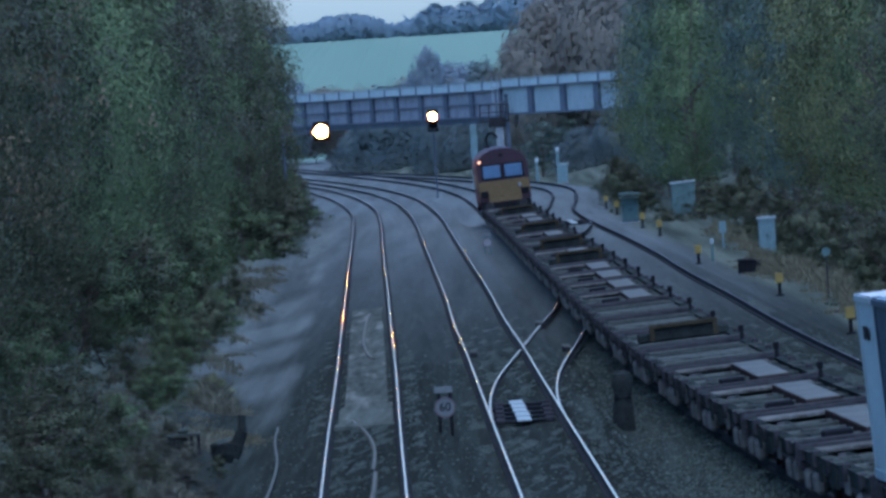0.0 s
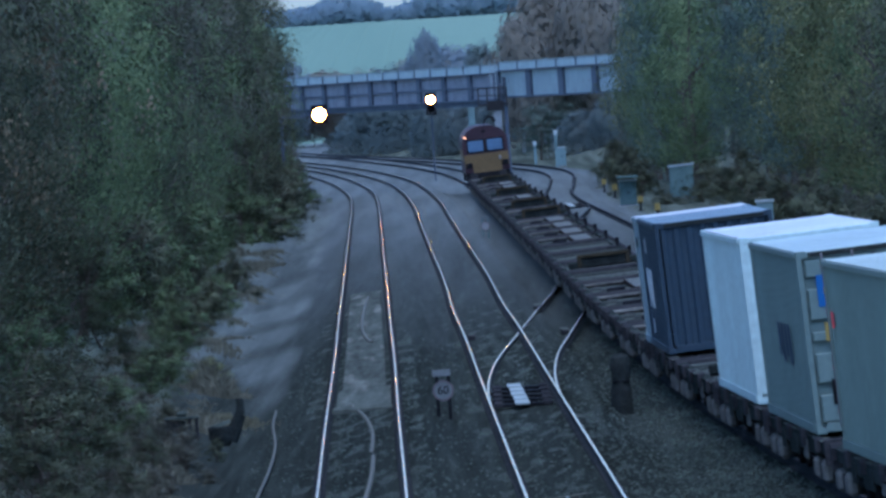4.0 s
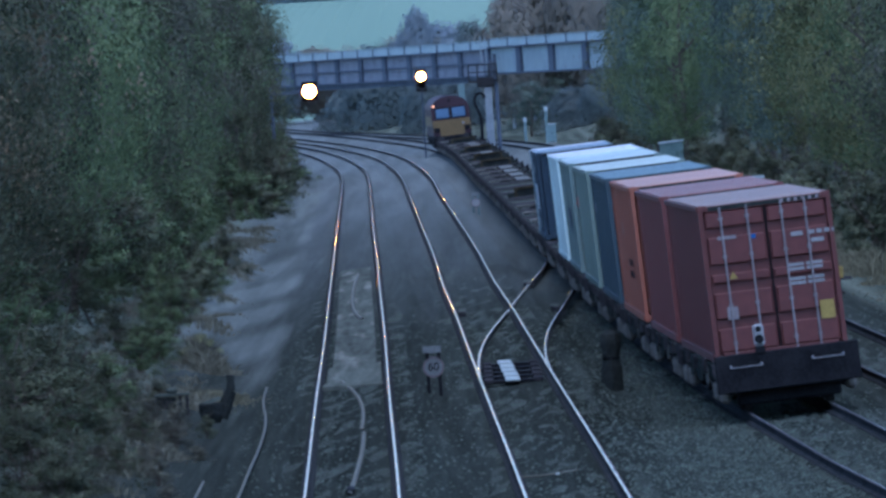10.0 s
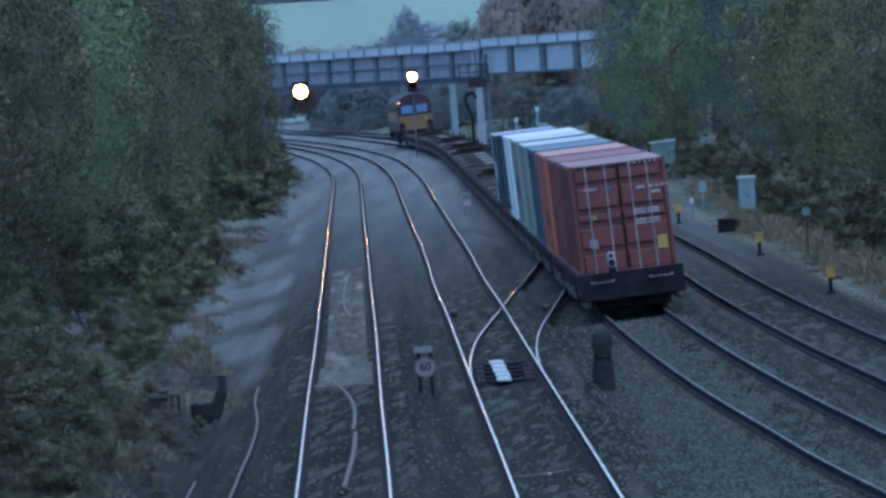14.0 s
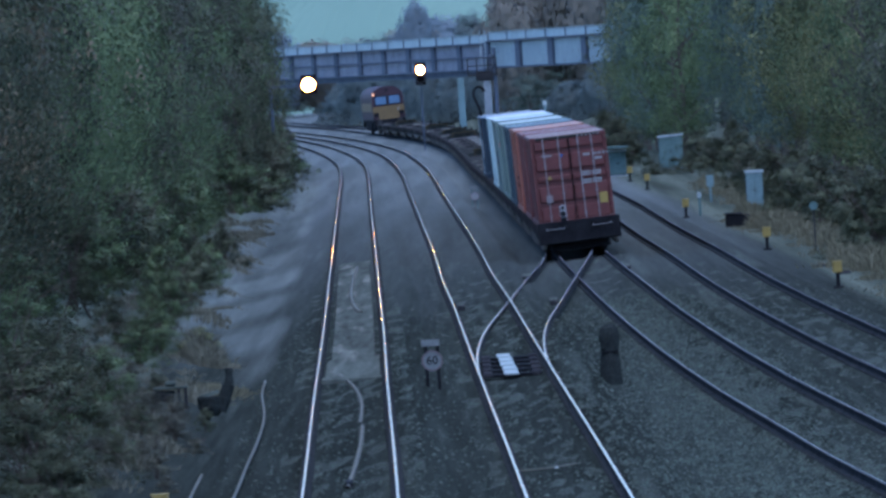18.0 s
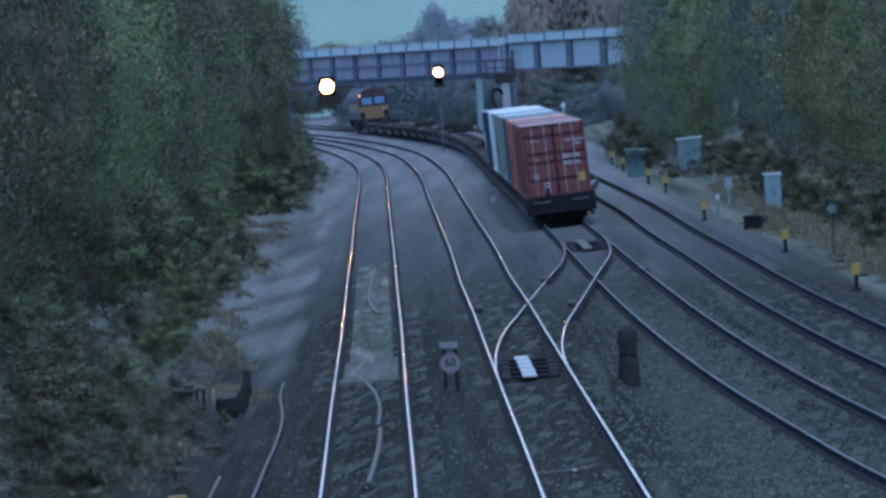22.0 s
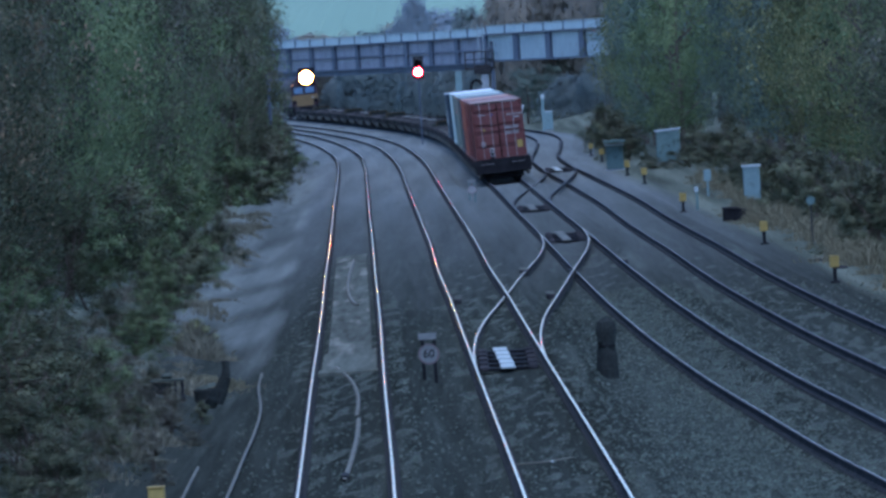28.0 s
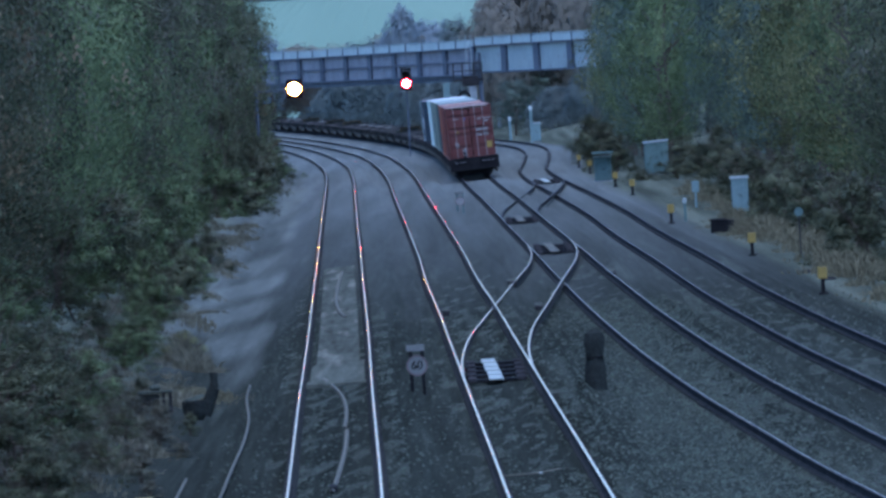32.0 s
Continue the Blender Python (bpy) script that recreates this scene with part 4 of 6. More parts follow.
def folded_roof(length, z):
    """One sheet with shallow folds across it, closed underneath."""
    bm = bmesh.new()
    n = max(6, round(length / 0.6))
    prof = [(-length / 2, z - 0.05), (-length / 2, z - 0.028)]
    for k in range(n):
        u, w = -length / 2 + length * k / n, length / n
        prof += [(u + 0.08 * w, z - 0.028), (u + 0.16 * w, z), (u + 0.84 * w, z), (u + 0.92 * w, z - 0.028)]
    prof += [(length / 2, z - 0.028), (length / 2, z - 0.05)]
    a = [bm.verts.new((-1.19, *q)) for q in prof]
    b = [bm.verts.new((1.19, *q)) for q in prof]
    for k in range(len(prof)):
        j = (k + 1) % len(prof)
        bm.faces.new((a[k], b[k], b[j], a[j]))
    bmesh.ops.recalc_face_normals(bm, faces=bm.faces)
    return bm


def bars(word, x0, z0, sizes, material, parent, y, h=0.07):
    """Plain bars for lettering that cannot be read."""
    bm = bmesh.new()
    x = x0
    for w in sizes:
        box(bm, x, x + w, y - 0.006, y - 0.001, z0, z0 + h)
        x += w + 0.04
    return part(word, bm, material, parent)


def side_patch(parent, word, material, y0, y1, z0, z1, x=-1.2335):
    part(word, boxes((x, x + 0.005, y0, y1, z0, z1)), material, parent)


def container(word, c, length, label, end="wall", high=2.896, roof=None):
    e = tagged(empty("container"), label, "shipping container", "containers on the train")
    p = paint(word, c)
    # the roof's paint is paler than the walls'
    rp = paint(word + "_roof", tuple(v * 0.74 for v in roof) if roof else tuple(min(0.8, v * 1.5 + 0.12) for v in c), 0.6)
    z0, z1, h = DECK, DECK + high, length / 2
    for s, name in ((-1, "side_wall"), (1, "side_wall")):
        part(name, corrugated("y", length - 0.3, z0 + 0.16, z1 - 0.1, s * 1.2), p, e)
    for s in (-1, 1):
        part("bottom_rail", boxes((s * 1.218 - 0.03, s * 1.218 + 0.0, -h + 0.15, h - 0.15, z0 + 0.02, z0 + 0.16)), p, e)
        part("top_rail", boxes((s * 1.218 - 0.03, s * 1.218 + 0.0, -h + 0.15, h - 0.15, z1 - 0.1, z1 - 0.02)), p, e)
        for q in (-1, 1):
            part("corner_post", boxes((1.139, 1.219, q * h - (0.16 if q > 0 else 0), q * h + (0 if q > 0 else 0.16), z0 + 0.1, z1 - 0.1) if s > 0 else (-1.219, -1.139, q * h - (0.16 if q > 0 else 0), q * h + (0 if q > 0 else 0.16), z0 + 0.1, z1 - 0.1)), p, e)
            for zz in (z0, z1 - 0.118):
                x0, x1 = (1.06, 1.222) if s > 0 else (-1.222, -1.06)
                y0, y1 = (h - 0.178, h + 0.002) if q > 0 else (-h - 0.002, -h + 0.178)
                part("corner_casting", boxes((x0, x1, y0, y1, zz, zz + 0.118), bevel=0.008), p, e)
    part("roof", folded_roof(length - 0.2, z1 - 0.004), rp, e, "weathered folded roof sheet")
    part("front_wall", corrugated("x", 2.2, z0 + 0.16, z1 - 0.12, h - 0.04), p, e)
    part("floor", boxes((-1.18, 1.18, -h + 0.12, h - 0.08, z0 + 0.06, z0 + 0.15)), p, e)
    part("end_header", boxes((-1.06, 1.06, -h, -h + 0.12, z1 - 0.13, z1 - 0.02), bevel=0.01), p, e)
    if end != "smooth":
        part("header_strip", boxes((-1.03, 1.03, -h - 0.006, -h - 0.001, z1 - 0.11, z1 - 0.03)), DARK_SHEET, e, "dark strip along the end header")
    part("end_sill", boxes((-1.06, 1.06, -h, -h + 0.12, z0 + 0.02, z0 + 0.17), bevel=0.01), p, e)
    if end == "wall":
        part("rear_wall", corrugated("x", 2.2, z0 + 0.17, z1 - 0.13, -h + 0.03, 0.045), p, e)
    elif end == "smooth":
        part("rear_wall", boxes((-1.14, 1.14, -h + 0.02, -h + 0.08, z0 + 0.17, z1 - 0.13)), p, e)
        for x in (-1.07, 1.07):
            part("end_frame", boxes((x - 0.07, x + 0.07, -h - 0.004, -h + 0.019, z0 + 0.17, z1 - 0.13), bevel=0.006), p, e)
        for x in (-0.6, 0.0, 0.6):
            part("end_rib", boxes((x - 0.03, x + 0.03, -h + 0.008, -h + 0.019, z0 + 0.3, z1 - 0.25), bevel=0.004), p, e)
        for k in range(9):
            for x in (-1.02, 1.02):
                bm = bmesh.new()
                rod(bm, (x, -h + 0.02, z0 + 0.35 + k * 0.27), (x, -h - 0.012, z0 + 0.35 + k * 0.27), 0.022, 0.022, 8)
                part("rivet", bm, STEEL_DARK, e)
    else:
        for s in (-1, 1):
            x0, x1 = (-1.13, -0.015) if s < 0 else (0.015, 1.13)
            bm = bmesh.new()
            zs = (z0 + 0.17, z0 + 0.62, z0 + 0.78, z0 + 1.28, z0 + 1.44, z0 + 1.62, z0 + 1.78, z0 + 2.3, z0 + 2.46, z1 - 0.13)
            box(bm, x0, x1, -h + 0.09, -h + 0.13, z0 + 0.17, z1 - 0.13)
            d = part("door", bm, p, e)
            for a, b in zip(zs[::2], zs[1::2]):
                part("door_panel", boxes((x0 + 0.03, x1 - 0.03, -h + 0.012, -h + 0.088, a + 0.01, b - 0.01), bevel=0.02), p, d)
            for x in ((-0.82, -0.33) if s < 0 else (0.3, 0.74)):
                bm = bmesh.new()
                rod(bm, (x, -h - 0.015, z0 + 0.1), (x, -h - 0.015, z1 - 0.06), 0.02, 0.02, 6)
                for zz in (z0 + 0.3, z0 + 1.0, z0 + 1.9, z1 - 0.3):
                    box(bm, x - 0.04, x + 0.04, -h - 0.012, -h + 0.011, zz, zz + 0.06)
                part("lock_rod", bm, ROD_STEEL, d)
            part("door_gasket", boxes((s * 0.012 - 0.006, s * 0.012 + 0.006, -h + 0.03, -h + 0.088, z0 + 0.18, z1 - 0.14)), BLACK, d)
    return e


def wagon_mesh_set(flat):
    """One wagon with its parts; the others are copies. Flat ones have a decked floor with low bulkheads, the rest an open frame with a raised walkway."""
    w = tagged(empty("flat_wagon"), "empty rusty decked container wagon with low bulkheads" if flat else "empty rusty skeletal container wagon with a pale walkway", "wagon", "wagons of the freight train")
    for s in (-1, 1):
        bm = bmesh.new()
        for y0, y1, z0 in ((-7.3, -5.2, 0.68), (-5.2, 5.2, 0.6), (5.2, 7.3, 0.68)):
            box(bm, s * 1.16 - 0.07, s * 1.16 + 0.07, y0, y1, z0, 0.86)
        part("side_sill", bm, RUST, w)
        for k, (y0, y1) in enumerate(((-7.1, -4.7), (-4.2, -1.3), (-0.7, 2.4), (3.1, 6.9))):
            part("sill_flange", boxes((s * 1.16 - 0.1, s * 1.16 + 0.1, y0, y1, 0.861, 0.885), bevel=0.006), RUST if k % 2 else RUST_PALE, w)
        for k, y in enumerate((-6.2, -2.9, 0.6, 3.4, 6.3)):
            part("spigot", boxes((s * 1.25 - 0.07, s * 1.25 + 0.07, y - 0.14, y + 0.14, 0.68, 0.96 if k % 2 else 0.91), bevel=0.02), STEEL_DARK, w)
        for k, (y, half) in enumerate(((-2.6, 0.5), (0.2, 0.9), (2.9, 0.4))):
            part("side_panel", boxes((s * 1.24 - 0.012, s * 1.24 + 0.012, y - half, y + half, 0.46, 0.78), bevel=0.005), RUST if k else AXLE_BOX, w)
        bm = bmesh.new()
        for y in (-3.6, -1.4, 1.8, 3.6):
            rod(bm, (s * 1.12, y, 0.6), (s * 0.4, y + 0.5, 0.3), 0.03, 0.03, 5)
        rod(bm, (s * 0.9, -3.8, 0.36), (s * 0.9, 3.8, 0.36), 0.05, 0.05, 6)
        part("brake_rigging", bm, STEEL_DARK, w)
    part("spine", boxes((-0.3, 0.3, -7.3, 7.3, 0.45, 0.66), bevel=0.02), RUST, w)
    # black sheet added for the shade seen through the open frame
    part("underfloor", boxes((-1.08, 1.08, -7.2, 7.2, 0.40, 0.44)), BLACK, w, "black sheet for the shade under the frame")
    if flat:
        for x0, x1, y0, y1 in ((-1.08, 1.08, -7.2, -5.4), (-1.08, 1.08, -4.4, -1.6), (-1.08, 1.08, -0.6, 3.2), (-1.08, -0.85, 3.2, 4.4), (0.5, 1.08, 3.2, 4.4), (-1.08, 1.08, 4.4, 7.2)):
            part("deck", boxes((x0, x1, y0, y1, 0.765, 0.82), bevel=0.01), DECK_DUST, w, "dusty grey deck sheet")
        for y in (-4.3, 3.0, 4.6):
            part("cross_member", boxes((-1.1, 1.1, y - 0.1, y + 0.1, 0.821, 0.87), bevel=0.012), RUST_PALE, w)
        for y, x0, x1, h in ((-0.9, -0.62, 0.86, 1.22),):
            part("bulkhead", boxes((x0, x1, y, y + 0.9, 0.83, h - 0.1), bevel=0.02), DARK_SHEET, w, "black box behind the bulkhead")
            part("bulkhead_rim", boxes((x0 - 0.06, x1 + 0.06, y - 0.08, y + 0.1, h - 0.1, h), bevel=0.012), RIM_RUST, w, "rust-yellow rim")
            for x in (x0 - 0.06, x1 - 0.06):
                part("bulkhead_post", boxes((x, x + 0.12, y - 0.08, y - 0.002, 0.82, h - 0.1), bevel=0.01), RIM_RUST, w)
            for x in (x0 - 0.34, x1 + 0.02):
                part("bulkhead_wing", boxes((x, x + 0.3, y + 0.1, y + 0.7, 0.82, h - 0.2), bevel=0.03), RUST, w)
    else:
        for k, y in enumerate((-6.9, -5.3, -3.6, -1.8, 0.0, 1.8, 3.6, 6.0, 6.9)):
            part("cross_member", boxes((-1.09, 1.09, y - 0.16, y + 0.16, 0.661, 0.80 + 0.02 * (k % 2)), bevel=0.02), RUST_PALE if k % 2 else DECK_DUST, w)
        for x in (-0.62, 0.99):
            part("inner_beam", boxes((x - 0.06, x + 0.06, -6.7, 5.8, 0.661, 0.79), bevel=0.01), RUST, w)
        walkway = part("walkway", boxes((0.08, 0.74, -5.2, 5.4, 0.66, 0.9), bevel=0.02), RED_BROWN, w, "red-brown raised walkway box")
        part("walkway_plate", boxes((0.1, 0.72, -5.18, 5.38, 0.903, 0.914), bevel=0.004), PALE_PLATE, walkway, "pale worn tread plate")
        part("end_platform", boxes((-1.08, 0.9, 5.42, 6.5, 0.8, 0.88), bevel=0.02), AXLE_BOX, w, "worn dusty end platform")
        part("tool_box", boxes((-0.7, -0.2, -6.3, -5.7, 0.8, 0.98), bevel=0.03), BLACK, w)
    for x, y, h in ((1.12, 6.6, 1.2),):
        bm = boxes((x - 0.04, x + 0.04, y - 0.1, y + 0.1, 0.8, h - 0.14), (x - 0.06, x + 0.06, y - 0.12, y + 0.12, h - 0.14, h), bevel=0.02)
        part("stanchion", bm, BLACK, w, "black folding stanchion")
    for y, q in ((-7.3, -1), (7.3, 1)):
        part("headstock", boxes((-1.25, 1.25, y - 0.1, y + 0.1, 0.5, 0.92), bevel=0.02), STEEL_DARK, w)
        for x in (-0.87, 0.87):
            bm = bmesh.new()
            rod(bm, (x, y + q * 0.1, 0.68), (x, y + q * 0.42, 0.68), 0.08, 0.08, 8)
            rod(bm, (x, y + q * 0.42, 0.68), (x, y + q * 0.47, 0.68), 0.19, 0.18, 12)
            part("buffer", bm, STEEL_DARK, w)
    for y in (-5.5, 5.5):
        bm = bmesh.new()
        for s in (-1, 1):
            box(bm, s * 1.02 - 0.06, s * 1.02 + 0.06, y - 1.3, y + 1.3, 0.34, 0.54, 0.02)
        box(bm, -0.95, 0.95, y - 0.2, y + 0.2, 0.38, 0.55)
        bogie = part("bogie", bm, RUST, w, "dusty brown bogie frame")
        for s in (-1, 1):
            for dy in (-0.9, 0.9):
                part("axle_box", boxes((s * 1.16 - 0.1, s * 1.16 + 0.1, y + dy - 0.32, y + dy + 0.32, 0.2, 0.56), bevel=0.06), AXLE_BOX, bogie, "pale dusty axle box")
            bm = bmesh.new()
            for dy in (-0.12, 0.12):
                rod(bm, (s * 1.14, y + dy, 0.24), (s * 1.14, y + dy, 0.5), 0.09, 0.09, 8)
            part("spring", bm, STEEL_DARK, bogie)
        for dy in (-0.9, 0.9):
            bm = bmesh.new()
            for s in (-1, 1):
                rod(bm, (s * 0.69, y + dy, 0.41), (s * 0.82, y + dy, 0.41), 0.41, 0.41, 18)
            rod(bm, (-0.69, y + dy, 0.41), (0.69, y + dy, 0.41), 0.08, 0.08, 8)
            part("wheelset", bm, STEEL_DARK, bogie)
    return w


movers = []
FLAT_ONES = (7, 13, 14, 15, 16, 21, 23, 24, 26, 27, 30)
LOADED = (0, 1, 2, 3, 4, 5, 6, 8)
first, decked = wagon_mesh_set(False), wagon_mesh_set(True)
for k in range(32):
    source = decked if k in FLAT_ONES else first
    w = source if k in (0, FLAT_ONES[0]) else copy_thing(source, pose(0, 0, 0))
    movers.append((w, 6.1 + k * PITCH, 0))
for k in (13, 15, 16, 24, 27):
    for o in [q for q in movers[k][0].children if q.name.startswith("bulkhead")]:
        bpy.data.objects.remove(o)
    tagged(movers[k][0], "empty rusty decked container wagon with open slots")
for k in LOADED:
    w = movers[k][0]
    tagged(w, "rusty flat wagon carrying a shipping container")
    for o in [q for q in w.children_recursive if q.name.split(".")[0] in ("walkway", "walkway_plate", "end_platform", "stanchion", "tool_box")]:
        bpy.data.objects.remove(o)

# the last vehicle's dark end plate, grab rails and tail lamp
for o in list(first.children):
    if o.name.split(".")[0] in ("buffer", "headstock") and min(q.co.y for q in o.data.vertices) < -7.1:
        bpy.data.objects.remove(o)
# plain black block added for the dark mass below the end plate
part("draw_gear", boxes((-0.95, 0.95, -6.95, -6.6, 0.14, 0.5), bevel=0.04), BLACK, first)
part("end_plate", boxes((-1.32, 1.32, -7.42, -7.3, 0.4, 1.1), bevel=0.02), BLACK, first, "black end plate")


def grab(x):
    bm = bmesh.new()
    rod(bm, (x - 0.28, -7.48, 0.86), (x + 0.28, -7.48, 0.86), 0.009, 0.009, 6)
    for s in (-0.28, 0.28):
        rod(bm, (x + s, -7.48, 0.86), (x + s, -7.42, 0.9), 0.014, 0.014, 6)
    part("grab_rail", bm, WHITE_MARK, first, "white grab rail")


grab(-0.75)
grab(0.75)
part("lamp_iron", boxes((-0.55, -0.37, -7.46, -7.32, 1.08, 1.2)), BLACK, first)
lamp_body = part("tail_lamp", boxes((-0.56, -0.36, -7.48, -7.34, 1.2, 1.6), bevel=0.04), WHITE_MARK, first, "white-faced flashing tail lamp")
bm = bmesh.new()
rod(bm, (-0.46, -7.49, 1.51), (-0.46, -7.475, 1.51), 0.055, 0.055, 12)
part("reflector", bm, BLACK, lamp_body)
tail_lens = part("lens", lens_mesh(0.08), LAMP_TAIL, lamp_body, "red lamp lens")
tail_lens.location = (-0.46, -7.485, 1.33)
# added cap covers the ever-glowing tail lens between flashes
bm = bmesh.new()
rod(bm, (0, -0.02, 0), (0, 0.012, 0), 0.083, 0.083, 16)
tail_shutter = part("shutter", bm, BLACK, lamp_body, "dark cap added to blank the lamp")

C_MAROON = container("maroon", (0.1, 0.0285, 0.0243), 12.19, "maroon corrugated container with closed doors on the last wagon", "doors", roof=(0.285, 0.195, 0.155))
for x0, z0, sizes in ((0.42, 2.15, (0.22,)), (0.76, 2.15, (0.1, 0.1, 0.1, 0.04)), (0.78, 2.0, (0.24,))):
    bars("marking", x0, DECK + z0, sizes, WHITE_MARK, C_MAROON, -6.1, 0.075)
for row in range(2):
    for line_no in range(2):
        bars("data_panel", 0.3, DECK + 1.6 - row * 0.26 - line_no * 0.08, (0.3, 0.3), WHITE_MARK, C_MAROON, -6.09, 0.055)
bars("marking", -0.92, DECK + 2.24, (0.34,), ROD_STEEL, C_MAROON, -6.1, 0.06)
part("blue_badge", boxes((-0.3, -0.22, -6.108, -6.1, DECK + 2.2, DECK + 2.28)), BLUE_MARK, C_MAROON)
part("yellow_panel", boxes((0.8, 1.06, -6.108, -6.1, DECK + 0.58, DECK + 0.92)), YELLOW_MARK, C_MAROON)
bm = bmesh.new()
bm.faces.new([bm.verts.new((x, -6.104, DECK + z)) for x, z in ((-0.79, 1.5), (-0.64, 1.5), (-0.715, 1.64))])
part("warning_triangle", bm, YELLOW_MARK, C_MAROON)
part("grey_plate", boxes((-0.9, -0.7, -6.108, -6.1, DECK + 0.76, DECK + 1.0)), ROD_STEEL, C_MAROON)
for k in range(6):
    part("hazard_dash", boxes((0.3 + k * 0.13, 0.36 + k * 0.13, -6.106, -6.1025, DECK + 2.79, DECK + 2.85)), ROD_STEEL, C_MAROON)
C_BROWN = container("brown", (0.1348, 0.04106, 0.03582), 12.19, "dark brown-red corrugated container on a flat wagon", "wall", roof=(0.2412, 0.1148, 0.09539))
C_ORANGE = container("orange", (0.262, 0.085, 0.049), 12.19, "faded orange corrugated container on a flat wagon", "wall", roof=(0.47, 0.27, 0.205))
side_patch(C_ORANGE, "plate", WHITE_MARK, 0.7, 0.95, 2.7, 2.98)
for k in range(3):
    for z in (2.05, 1.8):
        side_patch(C_ORANGE, "dark_letter_bar", STEEL_DARK, -1.2 - k * 0.9, -0.6 - k * 0.9, z, z + 0.15)
C_BLUEGREY = container("slate_blue", (0.039, 0.06079, 0.07341), 12.19, "slate-blue container with closed doors on a flat wagon", "doors", roof=(0.1356, 0.1972, 0.2095))
side_patch(C_BLUEGREY, "plate", STEEL_MID, 3.8, 4.6, 2.9, 3.15)
C_GREY2 = container("grey", (0.1491, 0.1927, 0.1583), 12.19, "pale grey-green container with closed doors on a wagon", "doors", roof=(0.48, 0.54, 0.48))
side_patch(C_GREY2, "red_badge", RED_MARK, 4.9, 5.3, 2.8, 3.05)
C_GREY1 = container("grey_green", (0.1332, 0.1776, 0.1576), 12.19, "pale grey-green container with coloured door badges", "doors", roof=(0.5, 0.58, 0.55))
part("badge", boxes((-0.95, -0.35, -6.108, -6.1, DECK + 2.0, DECK + 2.5)), BLUE_MARK, C_GREY1, "blue badge with a yellow stripe")
part("badge_stripe", boxes((-0.85, -0.45, -6.114, -6.109, DECK + 2.2, DECK + 2.3)), YELLOW_MARK, C_GREY1)
part("yellow_panel", boxes((-0.9, -0.4, -6.108, -6.1, DECK + 1.45, DECK + 1.75)), YELLOW_MARK, C_GREY1)
part("dark_panel", boxes((-0.9, -0.45, -6.108, -6.1, DECK + 0.45, DECK + 0.85)), BLACK, C_GREY1)
for k in range(4):
    side_patch(C_GREY1, "dark_letter_bar", LETTER_DARK, -2.2 + k * 0.85, -1.85 + k * 0.85, 1.95 + 0.1 * (k % 2), 2.6)
C_WHITE = container("white", (0.4884, 0.5943, 0.5616), 12.19, "white refrigerated container with riveted end on a wagon", "smooth", roof=(0.7047, 0.72, 0.72))
C_BLUE = container("navy_blue", (0.019, 0.034, 0.051), 9.12, "navy-blue corrugated container with white lettering", "wall", 2.72, roof=(0.2, 0.26, 0.3))
for k in range(3):
    side_patch(C_BLUE, "white_letter_bar", LETTER_WHITE, -0.1 + k * 0.95, 0.3 + k * 0.95, 1.8, 2.62)
    side_patch(C_BLUE, "white_letter_bar", LETTER_WHITE, 0.42 + k * 0.95, 0.62 + k * 0.95, 1.8 + 0.16 * k, 2.62 - 0.12 * (k % 2))
for z in (2.95, 1.25):
    side_patch(C_BLUE, "white_letter_bar", LETTER_WHITE, 1.5, 1.9, z, z + 0.3)
C_PALE = container("pale_grey", (0.238, 0.2975, 0.306), 2.99, "small pale grey container beside the navy one", "wall", 2.72, roof=(0.72, 0.72, 0.72))
side_patch(C_PALE, "badge", BLACK, -0.4, 0.5, 3.0, 3.2)
for c, ahead in ((C_MAROON, 6.1), (C_BROWN, 20.2), (C_ORANGE, 35.9), (C_BLUEGREY, 51.6), (C_GREY2, 67.4), (C_GREY1, 85.0), (C_WHITE, 100.3), (C_BLUE, 131.4), (C_PALE, 137.6)):
    movers.append((c, ahead, 0))


